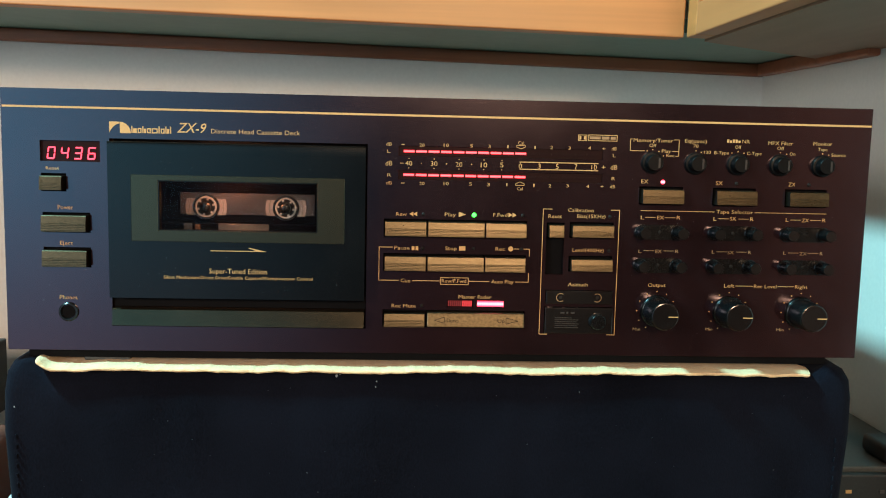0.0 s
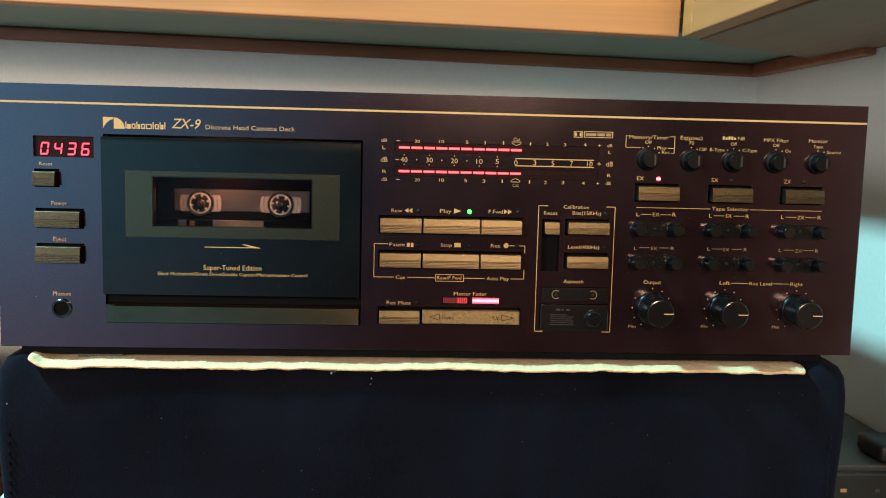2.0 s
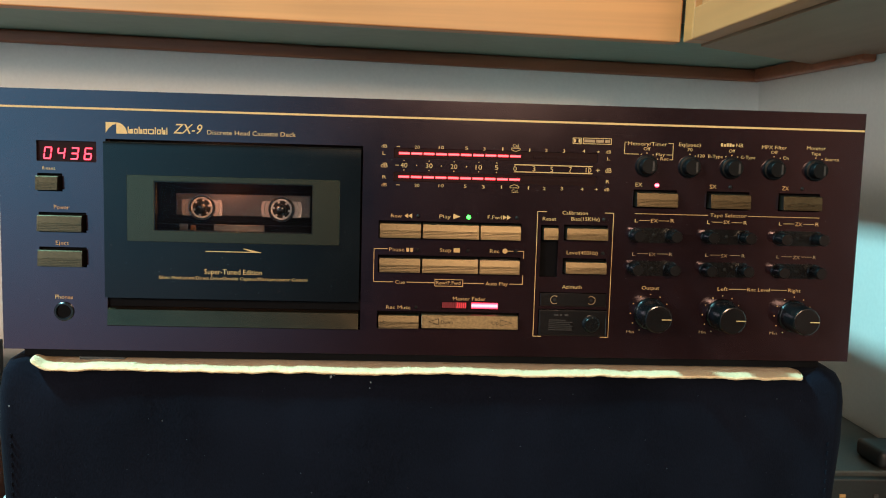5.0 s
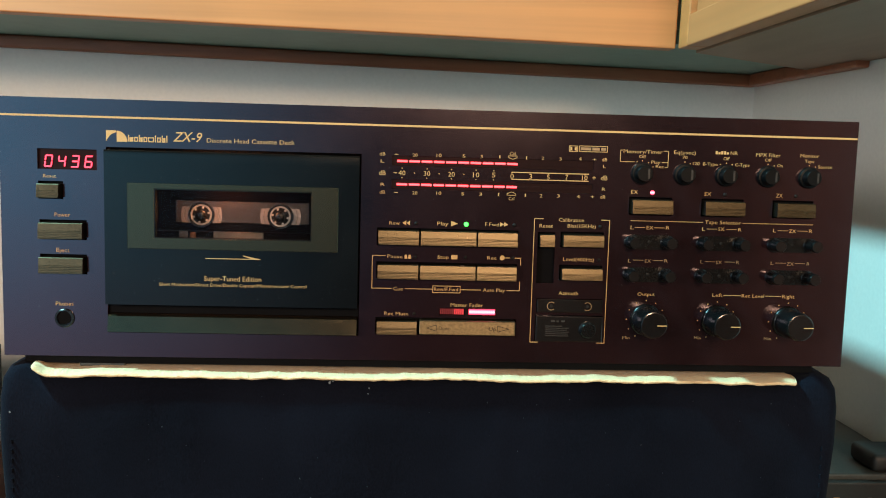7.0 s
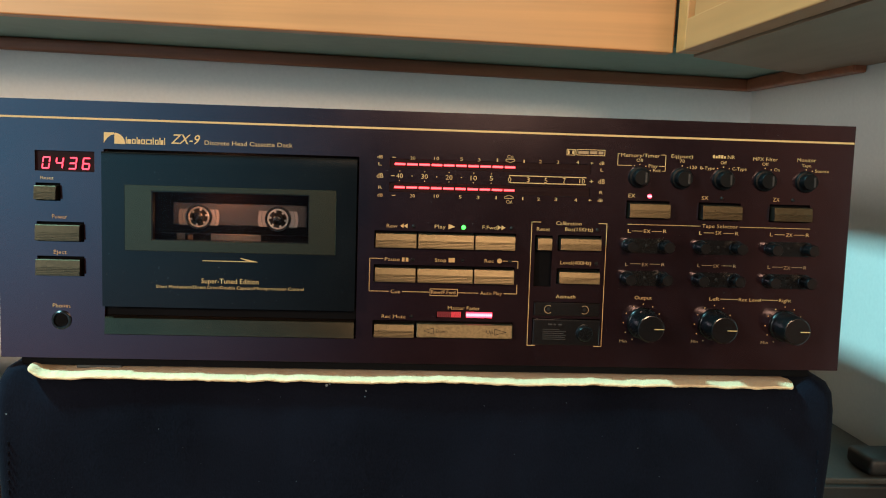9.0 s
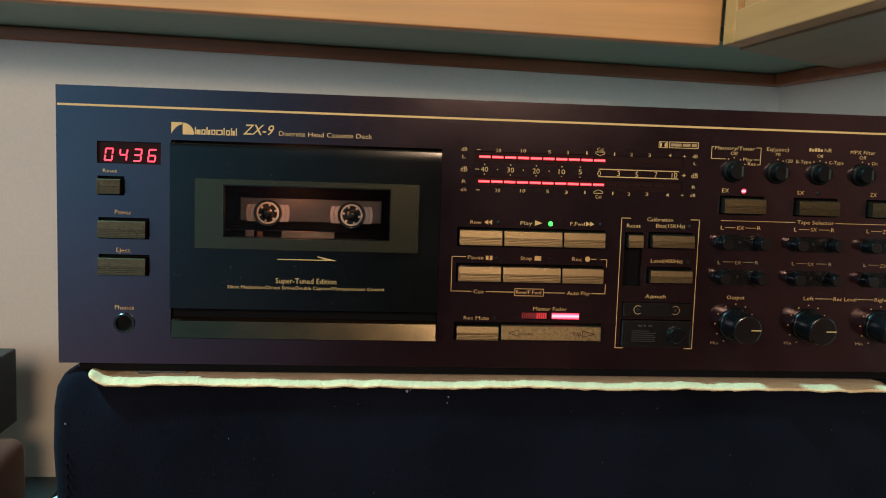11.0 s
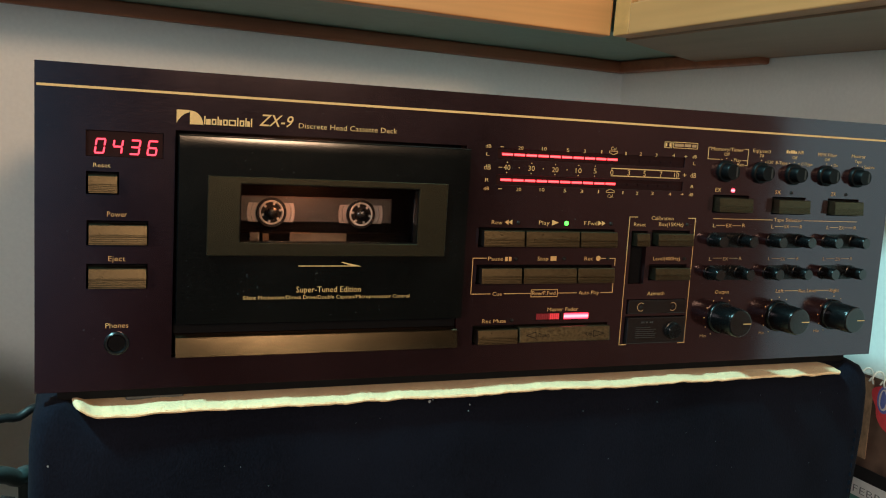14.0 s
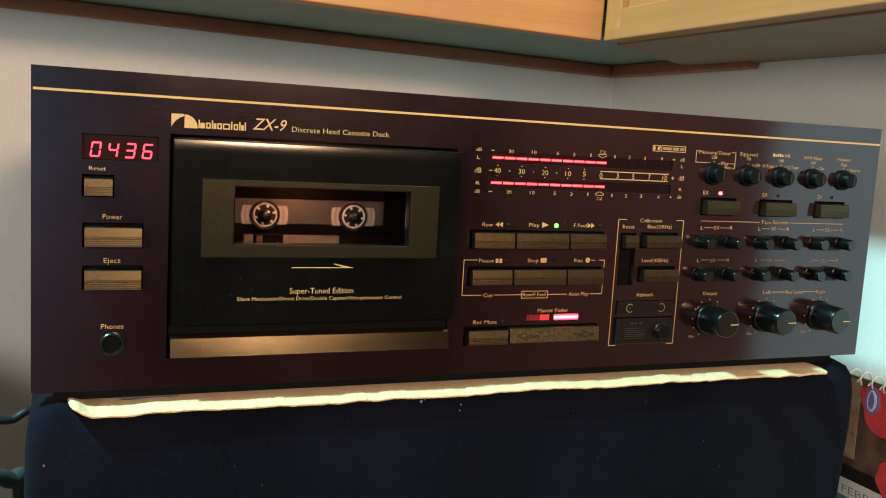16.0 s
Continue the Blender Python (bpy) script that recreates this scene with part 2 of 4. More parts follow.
def plate(bm, x0, x1, z0, z1, y0, y1, holes):
    """A plate between the planes y0 and y1 with rectangular holes (x0, x1, z0, z1) cut through it."""
    xs = sorted({x0, x1, *(h[0] for h in holes), *(h[1] for h in holes)})
    zs = sorted({z0, z1, *(h[2] for h in holes), *(h[3] for h in holes)})
    made = {}

    def corner(i, j, y):
        if (i, j, y) not in made:
            made[i, j, y] = bm.verts.new((xs[i], y, zs[j]))
        return made[i, j, y]

    def solid(i, j):
        if not (0 <= i < len(xs) - 1 and 0 <= j < len(zs) - 1):
            return False
        cx, cz = (xs[i] + xs[i + 1]) / 2, (zs[j] + zs[j + 1]) / 2
        return not any(h[0] < cx < h[1] and h[2] < cz < h[3] for h in holes)

    for i in range(len(xs) - 1):
        for j in range(len(zs) - 1):
            if not solid(i, j):
                continue
            for y in (y0, y1):
                bm.faces.new([corner(i + a, j + b, y) for a, b in ((0, 0), (1, 0), (1, 1), (0, 1))])
            for di, dj, e in ((-1, 0, ((0, 0), (0, 1))), (1, 0, ((1, 0), (1, 1))), (0, -1, ((0, 0), (1, 0))), (0, 1, ((0, 1), (1, 1)))):
                if not solid(i + di, j + dj):
                    (a, b), (c, d) = e
                    bm.faces.new((corner(i + a, j + b, y0), corner(i + c, j + d, y0), corner(i + c, j + d, y1), corner(i + a, j + b, y1)))
    return bm


def tube(name, points, radius, mat, parent, label=""):
    """A round cable through the points, as a mesh."""
    bm = bmesh.new()
    pts = [Vector(p) for p in points]
    way = []
    for i in range(len(pts) - 1):
        p0, p1, p2, p3 = pts[max(i - 1, 0)], pts[i], pts[i + 1], pts[min(i + 2, len(pts) - 1)]
        for k in range(8):
            s = k / 8
            way.append(0.5 * ((2 * p1) + (p2 - p0) * s + (2 * p0 - 5 * p1 + 4 * p2 - p3) * s * s + (3 * p1 - p0 - 3 * p2 + p3) * s ** 3))
    way.append(pts[-1])
    rings = []
    for i, p in enumerate(way):
        d = (way[min(i + 1, len(way) - 1)] - way[max(i - 1, 0)]).normalized()
        u = d.cross(Vector((0.3, 0.2, 1))).normalized()
        v = d.cross(u)
        rings.append([bm.verts.new(p + radius * (math.cos(a) * u + math.sin(a) * v)) for a in [2 * math.pi * k / 12 for k in range(12)]])
    for p, q in zip(rings, rings[1:]):
        for k in range(12):
            bm.faces.new((p[k], p[(k + 1) % 12], q[(k + 1) % 12], q[k]))
    bm.faces.new(rings[0])
    bm.faces.new(rings[-1])
    return part(name, bm, mat, parent, label, True)


def lettering(words, x0, x1, z, height, y=-0.12, shear=0.0, lift=-0.010):
    """A flat bmesh of the words, from x0 to x1, centred on z, in panel millimetres."""
    curve = bpy.data.curves.new("words", "FONT")
    curve.body, curve.resolution_u, curve.shear, curve.offset = words, 2, shear, lift
    ob = bpy.data.objects.new("words", curve)
    scene.collection.objects.link(ob)
    bpy.context.view_layer.update()
    mesh = bpy.data.meshes.new_from_object(ob.evaluated_get(bpy.context.evaluated_depsgraph_get()))
    bpy.data.objects.remove(ob)
    bpy.data.curves.remove(curve)
    bm = bmesh.new()
    bm.from_mesh(mesh)
    bpy.data.meshes.remove(mesh)
    low, high = min(v.co.x for v in bm.verts), max(v.co.x for v in bm.verts)
    for v in bm.verts:
        px, pz = v.co.x, v.co.y
        v.co = (x0 + (px - low) * (x1 - x0) / max(high - low, 1e-6), y, z + (pz / 0.70 - 0.5) * height)
    return bm


# ---- the room ----
def wall(name, x0, x1, y0, y1, z0, z1, mat, label):
    bm = box(bmesh.new(), x0, x1, y0, y1, z0, z1)
    return tagged(part(name, bm, mat), label, "wall", "", "structure")


wall("wall_north", -1.9, 0.488, 0.553, 0.653, 0, 2.5, PAINT, "plain off-white painted wall behind the deck")
wall("wall_east", 0.388, 0.488, -0.27, 0.553, 0, 2.5, PAINT, "plain off-white painted side wall")
wall("wall_return", 0.488, 1.05, -0.27, -0.17, 0, 2.5, ROOM, "plain dark wall out of view")
# out of view; placed here so the face mirrors its red-brown
wall("wall_east_far", 1.05, 1.15, -2.5, -0.17, 0, 2.5, ROOM_RED, "red-brown wall out of view, added for its reflection in the deck")
wall("wall_west", -2.0, -1.9, -2.5, 0.653, 0, 2.5, ROOM, "plain dark wall out of view")
bm = plate(bmesh.new(), -2.0, 1.15, 0, 2.5, -2.6, -2.5, [(-1.70, 0.30, 0.20, 1.70)])
tagged(part("wall_south", bm, ROOM), "plain dark wall out of view with a window opening", "wall", "", "structure")
tagged(part("floor", box(bmesh.new(), -2.0, 1.15, -2.6, 0.653, -0.1, 0), FLOOR), "brown wooden floor", "floor", "", "structure")
tagged(part("ceiling", box(bmesh.new(), -2.0, 1.15, -2.6, 0.653, 2.5, 2.6), CEILING), "ceiling out of view, darkened to brown to cut its reflection", "ceiling", "", "structure")

SKY = emitter("dusk_glow", (0.16, 0.42, 0.85), 2.9)
nodes, links = SKY.node_tree.nodes, SKY.node_tree.links
where, split, ramp = nodes.new("ShaderNodeTexCoord"), nodes.new("ShaderNodeSeparateXYZ"), nodes.new("ShaderNodeValToRGB")
links.new(where.outputs["Object"], split.inputs[0])
links.new(split.outputs["Z"], ramp.inputs["Fac"])
ramp.color_ramp.elements[0].position, ramp.color_ramp.elements[0].color = 0.35, (0.110, 0.120, 0.155, 1)
ramp.color_ramp.elements[1].position, ramp.color_ramp.elements[1].color = 1.0, (0.090, 0.255, 0.345, 1)
links.new(ramp.outputs["Color"], nodes["Principled BSDF"].inputs["Emission Color"])
fade = nodes.new("ShaderNodeMapRange")       # glow fades eastward to soften its reflection in the deck's face
fade.interpolation_type = "SMOOTHSTEP"
fade.inputs["From Min"].default_value, fade.inputs["From Max"].default_value = 0.15, -1.70
fade.inputs["To Min"].default_value, fade.inputs["To Max"].default_value = 0.10, 5.4
links.new(split.outputs["X"], fade.inputs["Value"])
links.new(fade.outputs["Result"], nodes["Principled BSDF"].inputs["Emission Strength"])
# unseen glowing sheet that puts the blue sheen on the face
bm = box(bmesh.new(), -1.95, 0.5, -2.75, -2.74, 0.0, 1.75)
tagged(part("backdrop", bm, SKY), "blue evening sky outside the window", "backdrop", "", "structure")

# ---- wall cabinets over the deck; leaned 1.1 degrees from the panel's level to fit the camera's view ----
LEAN_M = Matrix.Translation((0.218, 0, 1.202)) @ Matrix.Rotation(radians(1.13), 4, "Y") @ Matrix.Translation((-0.218, 0, -1.202))


def leaning(bm):
    bmesh.ops.transform(bm, matrix=LEAN_M, verts=bm.verts)
    return bm


cab = thing("wall_cabinet", -0.4, 0.43, 1.21, "honey-coloured wooden wall cabinet with a recessed grey-green underside", "cabinet")
part("bottom_rail", leaning(box(bmesh.new(), -1.0, 0.2165, 0.305, 0.323, 1.202, 1.262, 0.0012)), WOOD, cab)
part("door_panel", leaning(box(bmesh.new(), -1.0, 0.2165, 0.307, 0.323, 1.2625, 1.86, 0.001)), WOOD, cab)
part("underside", leaning(box(bmesh.new(), -1.0, 0.3875, 0.3235, 0.5525, 1.2085, 1.2205)), UNDER, cab, "grey-green underside board")
part("carcass", leaning(box(bmesh.new(), -1.0, 0.2165, 0.3235, 0.5525, 1.221, 1.86)), WOOD, cab)
side = thing("side_wall_cabinet", 0.3, 0.2, 1.21, "honey-coloured wooden side cabinet with framed door and brown underside", "cabinet")
part("stile", leaning(box(bmesh.new(), 0.2185, 0.2365, 0.281, 0.305, 1.202, 1.86, 0.0012)), WOOD, side)
part("bottom_rail", leaning(box(bmesh.new(), 0.2185, 0.2365, -0.06, 0.2808, 1.202, 1.228, 0.0012)), WOOD_UP, side)
part("door_panel", leaning(box(bmesh.new(), 0.2245, 0.2365, -0.06, 0.2806, 1.2283, 1.86, 0.001)), WOOD_UP, side)
bm = bmesh.new()
outline = [(0.237, -0.06), (0.387, -0.06), (0.387, 0.405), (0.237, 0.312)]
low = [bm.verts.new((x, y, 1.2005)) for x, y in outline]
top = [bm.verts.new((x, y, 1.2080)) for x, y in outline]
bm.faces.new(low), bm.faces.new(top)
for i in range(4):
    bm.faces.new((low[i], low[(i + 1) % 4], top[(i + 1) % 4], top[i]))
part("underside", leaning(bm), UNDER_BROWN, side, "brown veneered underside board")
part("carcass", leaning(box(bmesh.new(), 0.237, 0.387, -0.06, 0.304, 1.2215, 1.86)), WOOD, side)
for x0, x1, y0, y1 in ((-1.0, 0.386, 0.541, 0.5525), (0.3755, 0.3875, 0.300, 0.540)):
    bm = leaning(box(bmesh.new(), x0, x1, y0, y1, 1.1945, 1.2082, 0.002))
    tagged(part("trim", bm, TRIM), "red-brown wooden trim strip along the wall under the cabinet", "trim", "", "structure")

# ---- the cloth-covered stand ----
stand = thing("cloth_covered_stand", -0.004, 0.14, 0.0, "stand draped in black velvet cloth dotted with lint", "stand")
bm = bmesh.new()
rows = []
N = 360
for k, (z, inset) in enumerate([(0.0, 0.002), (0.3, 0.003), (0.6, 0.004), (0.8, 0.0045), (0.86, 0.004), (0.90, 0.003), (0.93, 0.0015), (0.955, 0.0), (0.972, 0.0002),
                                (0.980, 0.0012), (0.9842, 0.0035), (0.9866, 0.0075), (0.9880, 0.0135), (0.9886, 0.022), (0.9887, 0.04)]):
    ring = []
    hx, hy, rad = 0.2245 - inset, 0.150 - (inset if z > 0.94 else 0), 0.007 + 0.3 * max(inset, 0)
    for i in range(N):
        side, f = divmod(4 * i / N, 1)
        sx, sy = ((1, -1), (1, 1), (-1, 1), (-1, -1))[int(side)]
        if f < 0.12:      # a corner, then the straight side after it
            a = math.pi / 2 * (f / 0.12 + int(side)) - math.pi / 2
            ux, uy = sx * (hx - rad) + rad * math.cos(a), sy * (hy - rad) + rad * math.sin(a)
        else:
            g = (f - 0.12) / 0.88 * 2 - 1
            ux, uy = ((hx, g * (hy - rad)), (-g * (hx - rad), hy), (-hx, -g * (hy - rad)), (g * (hx - rad), -hy))[int(side)]
        c, d = ux / hx, uy / hy
        w = 0.0014 * noise.noise((3.0 * c, 3.0 * d, z * 6)) + 0.0007 * noise.noise((14 * c, 14 * d, z * 9))
        drop = 0.0010 * noise.noise((9 * c, 9 * d, 4.2)) if z > 0.97 else 0
        out = max(0.0, min(1.0, (abs(ux) - 0.2035) / 0.007))        # the cloth bunches up beside the towel
        if z > 0.955:
            drop += 0.0068 * out * out * (3 - 2 * out) * min(1.0, (z - 0.955) / 0.03)
        ring.append(bm.verts.new((-0.0018 + ux * (1 + w / hx), 0.1435 + uy * (1 + w / hy), z + drop)))
    rows.append(ring)
for p, q in zip(rows, rows[1:]):
    for i in range(N):
        bm.faces.new((p[i], p[(i + 1) % N], q[(i + 1) % N], q[i]))
bm.faces.new(rows[-1])
bm.faces.new(rows[0])
part("velvet_cover", bm, VELVET, stand, "", True)
rng = random.Random(5)
bm = bmesh.new()
for x in (-0.2192, 0.2125):
    for k in range(9):
        box(bm, x, x + 0.0006, -0.0078, -0.0068, 0.952 - 0.0052 * k, 0.9543 - 0.0052 * k)
tagged(part("seam_stitches", bm, VELVET, stand), kind="stuff")
bm = bmesh.new()
for k in range(80):
    x, z, r = rng.uniform(-0.21, 0.20), rng.uniform(0.86, 0.982), rng.uniform(0.00008, 0.00024)
    made = bmesh.ops.create_icosphere(bm, subdivisions=1, radius=r)["verts"]
    bmesh.ops.transform(bm, matrix=Matrix.Translation((x, -0.0077, z)) @ Matrix.Rotation(rng.uniform(0, 3), 4, "Y") @ Matrix.Diagonal((rng.uniform(0.6, 2.2), 0.6, 0.7, 1)), verts=made)
for x, z, r in ((-0.0552, 0.9868, 0.0010), (-0.0535, 0.9875, 0.0005), (-0.2190, 0.9690, 0.0006), (-0.0345, 0.9840, 0.0006), (-0.0350, 0.981, 0.0005)):
    made = bmesh.ops.create_icosphere(bm, subdivisions=2, radius=r)["verts"]
    for v in made:
        v.co *= 0.7 + 0.5 * noise.noise(v.co * 2200)
    bmesh.ops.transform(bm, matrix=Matrix.Translation((x, -0.0078, z)) @ Matrix.Diagonal((1, 0.5, 1.1, 1)), verts=made)
tagged(part("lint_specks", bm, LINT, stand, "pale lint specks"), kind="stuff")

# ---- the towel between the stand and the deck ----
bm = bmesh.new()
NX, rows = 520, []
# the section runs from under the deck, over the rolled front edge, and back below
section = [(0.25, 0.9898), (0.12, 0.9898), (0.03, 0.9899), (0.006, 0.9903), (-0.003, 0.9905), (-0.0064, 0.9901), (-0.0084, 0.9890), (-0.0088, 0.9883), (-0.0081, 0.9875), (-0.0070, 0.9879), (0.0, 0.9887), (0.03, 0.9887), (0.25, 0.9887)]
for i in range(NX + 1):
    s = i / NX
    x = -0.2110 + 0.4130 * s
    left = max(0.0, min(1.0, (x + 0.2110) / 0.0042))
    end = min(math.sqrt(1 - (1 - left) ** 2), max(0.0, min(1.0, (1 - s) * 70)) ** 0.5)
    wav = 0.0010 * noise.noise((x * 30, 1.3, 0)) + 0.0006 * noise.noise((x * 110, 5.1, 0)) + 0.0038 * math.exp(-((x + 0.2085) / 0.0048) ** 2)
    ring = []
    for k, (y, z) in enumerate(section):
        front = max(0.0, min(1.0, (0.03 - y) / 0.03))
        fuzz = (0.00030 * noise.noise((x * 420, y * 420, z * 420)) + 0.00022 * noise.noise((x * 1100, y * 900, z * 900 + 7))) * front
        yy = 0.03 + (y - 0.03) * (0.30 + 0.70 * end) if y < 0.03 else y
        if x > 0.16:
            yy += (x - 0.16) * 0.03 * front
        thin = (0.0006 + 0.0006 * max(0.0, min(1.0, (x + 0.12) / 0.26))) * front if 6 <= k <= 9 else 0.0
        ring.append(bm.verts.new((x, yy - fuzz, 0.9884 + (z - 0.9884) * (0.25 + 0.75 * end) + thin + wav * front + fuzz)))
    rows.append(ring)
for p, q in zip(rows, rows[1:]):
    for k in range(len(section) - 1):
        bm.faces.new((p[k], p[k + 1], q[k + 1], q[k]))
    bm.faces.new((p[-1], p[0], q[0], q[-1]))
bm.faces.new(rows[0])
bm.faces.new(rows[-1])
towel = part("folded_towel", bm, TOWEL, None, "", True)
tagged(towel, "cream towelling cloth with a frayed edge under the cassette deck", "towel")

# ---- the cassette deck ----
deck = thing("cassette_deck", 0, 0.15, 0.990, "black full-size cassette deck with brushed face and gold lettering", "cassette deck")
part("chassis", box(bmesh.new(), -0.212, 0.212, 0.0365, 0.30, 0.9926, 1.122, 0.002), CHASSIS, deck)
for cx, cy in ((-0.177, 0.022), (0.165, 0.055), (-0.178, 0.26), (0.165, 0.26)):
    bm = bmesh.new()
    box(bm, cx - 0.012, cx + 0.012, cy - 0.014, cy + 0.014, 0.9898, 0.9921, 0.0008)
    part("foot", bm, GREY_CASE, deck, "flat grey rubber foot")

# its black lip below the face stands in for shade under the deck
bm = plate(bmesh.new(), -216, 210, -7.7, 122, 5.4, 36.4, [(-174, -38, 8.0, 110.0)])
deck_part("front_chassis_and_gap_shade", bm, SLOT, deck)

# button fronts: x0, x1, z0, z1 in panel millimetres
ROW_1, ROW_2, ROW_3, ROW_T = (59.8, 67.3), (41.8, 49.3), (12.2, 19.3), (79.0, 86.4)
LEFT_KEYS = [(-204.6, -193.8, 80.0, 87.0), (-204.3, -182.2, 59.1, 67.2), (-204.3, -182.2, 41.2, 49.4)]
MAIN_KEYS = [(-31.3, -10.2, *ROW_1), (-9.1, 19.9, *ROW_1), (20.8, 41.7, *ROW_1),
        (-31.3, -10.2, *ROW_2), (-9.1, 19.9, *ROW_2), (20.8, 41.7, *ROW_2), (-31.2, -10.3, *ROW_3)]
CAL_KEYS = [(66.0, 87.6, 60.8, 67.0), (66.0, 87.6, 43.0, 49.2)]
TAPE_KEYS = [(102.0, 123.6, *ROW_T), (141.1, 162.5, *ROW_T), (180.0, 200.8, *ROW_T)]
FADER_KEY = (-8.8, 42.2, 12.3, 19.8)
slots = [(a - 0.8, b + 0.8, c - 0.8, d + 1.3) for a, b, c, d in LEFT_KEYS + TAPE_KEYS + CAL_KEYS]
slots += [(-32.1, 42.6, ROW_1[0] - 0.8, ROW_1[1] + 1.0), (-32.1, 42.6, ROW_2[0] - 0.8, ROW_2[1] + 1.0), (-32.1, 42.9, 11.4, 20.6)]
slots += [(53.0, 62.4, 40.4, 67.8)]
WINDOWS = [(-205.6, -175.9, 94.4, 104.8), (-25.0, 81.2, 100.9, 106.0), (-25.0, 81.2, 88.8, 93.6), (1.7, 15.4, 22.4, 25.9), (17.3, 31.8, 22.4, 25.9)]
DOOR_HOLE = (-171.2, -40.9, 10.3, 106.4)
TRIMMERS = [(103.2, 122.8), (142.3, 162.1), (181.2, 201.1)]
AZ_1, AZ_2 = (53.6, 89.4, 24.7, 32.2), (53.2, 89.8, 8.9, 23.3)
face = deck_part("faceplate", plate(bmesh.new(), -224.3, 223.6, -2.8, 130.6, 0, 3.5,
                                    slots + WINDOWS + [DOOR_HOLE, AZ_1, AZ_2, (-195.4, -190.8, 15.0, 19.6)]), FACE, deck, "brushed black-brown metal front plate")
soft_edge = face.modifiers.new("edges", "BEVEL")
soft_edge.width, soft_edge.segments, soft_edge.limit_method, soft_edge.angle_limit = 0.00035, 1, "ANGLE", radians(40)
deck_part("backing_plate", plate(bmesh.new(), -222, 221, -2, 129.5, 3.7, 6.5, [(-171.0, -41.1, 10.5, 106.2)]), SLOT, deck, "dark plate seen in the slots")


def line(x0, x1, z0, z1, mat=GOLD, name="printed_line", parent=None):
    return deck_part(name, box(bmesh.new(), x0, x1, -0.13, -0.02, z0, z1), mat, parent or deck)


def caption(words, x0, x1, z, height=1.95, mat=GOLD, shear=0.0, y=-0.14, parent=None, lift=-0.006):
    return deck_part("caption", lettering(words, x0, x1, z, height, y, shear, lift), mat, parent or deck)


def across(z, x0, x1, w=0.32, mat=GOLD):
    line(x0, x1, z - w / 2, z + w / 2, mat)


def upright(x, z0, z1, w=0.32, mat=GOLD):
    line(x - w / 2, x + w / 2, z0, z1, mat)


def shape(corners, mat=GOLD, name="printed_mark", y0=-0.13, y1=-0.02, parent=None):
    bm = bmesh.new()
    a = [bm.verts.new((x, y0, z)) for x, z in corners]
    b = [bm.verts.new((x, y1, z)) for x, z in corners]
    bm.faces.new(a), bm.faces.new(b)
    for i in range(len(a)):
        j = (i + 1) % len(a)
        bm.faces.new((a[i], a[j], b[j], b[i]))
    return deck_part(name, bm, mat, parent or deck)


def frame_line(x0, x1, z0, z1, w=0.3, mat=GOLD, y0=-0.13, y1=-0.02, name="printed_frame", parent=None):
    bm = plate(bmesh.new(), x0, x1, z0, z1, y0, y1, [(x0 + w, x1 - w, z0 + w, z1 - w)])
    return deck_part(name, bm, mat, parent or deck)


def dot(x, z, r=0.35, mat=GOLD):
    return deck_part("printed_dot", lathe(bmesh.new(), [(r, -0.02), (r, -0.13)], x, z, 12), mat, deck)


def key(x0, x1, z0, z1, mat, name="push_button", out=5.4, label=""):
    """A push button: a smooth upper facet leaning back, a ridge, and a finely grooved lower facet."""
    zc = z0 + 0.48 * (z1 - z0)
    prof = [(3.4, z0), (-out + 0.35, z0), (-out, z0 + 0.15)]
    for n in range(4):
        f = (n + 0.45) / 4.3
        z = z0 + 0.15 + f * (zc - z0 - 0.25)
        y = -out + 0.36 * f
        prof += [(y, z), (y + 0.30, z + 0.06), (y + 0.30, z + 0.26), (y + 0.01, z + 0.32)]
    prof += [(-out + 0.35, zc), (-out + 0.15, zc + 0.04), (-out + 0.24, zc + 0.28), (-out + 0.30, zc + 0.30), (-out + 0.86, z1 - 0.3), (-out + 1.1, z1), (3.4, z1)]
    return deck_part(name, prism(bmesh.new(), prof, x0, x1), mat, deck, label)


def led(x, z, mat, r=1.05):
    return deck_part("indicator_light", lathe(bmesh.new(), [(r, 0.4), (r, -0.25), (r * 0.75, -0.6), (r * 0.3, -0.75)], x, z, 20), mat, deck, "", True)


# left-hand column
for k in LEFT_KEYS:
    key(*k, KEY)
jack = deck_part("headphone_socket", lathe(bmesh.new(), [(4.9, 0.2), (4.9, -0.9), (4.4, -1.4), (3.9, -1.4), (3.5, -0.6), (3.4, 1.0)], -193.2, 17.3, 40), CHROME, deck, "black-chromed headphone socket", True)
deck_part("socket_hole", lathe(bmesh.new(), [(3.35, -0.35), (3.35, 3.4)], -193.2, 17.3, 32), SLOT, jack)
deck_part("counter_window", box(bmesh.new(), -205.5, -176.0, 1.5, 2.5, 94.5, 104.7), DIFFUSER, deck, "dark red counter window")
SEGMENTS = {"0": "abcdef", "1": "bc", "2": "abged", "3": "abgcd", "4": "fgbc", "6": "afgedc"}
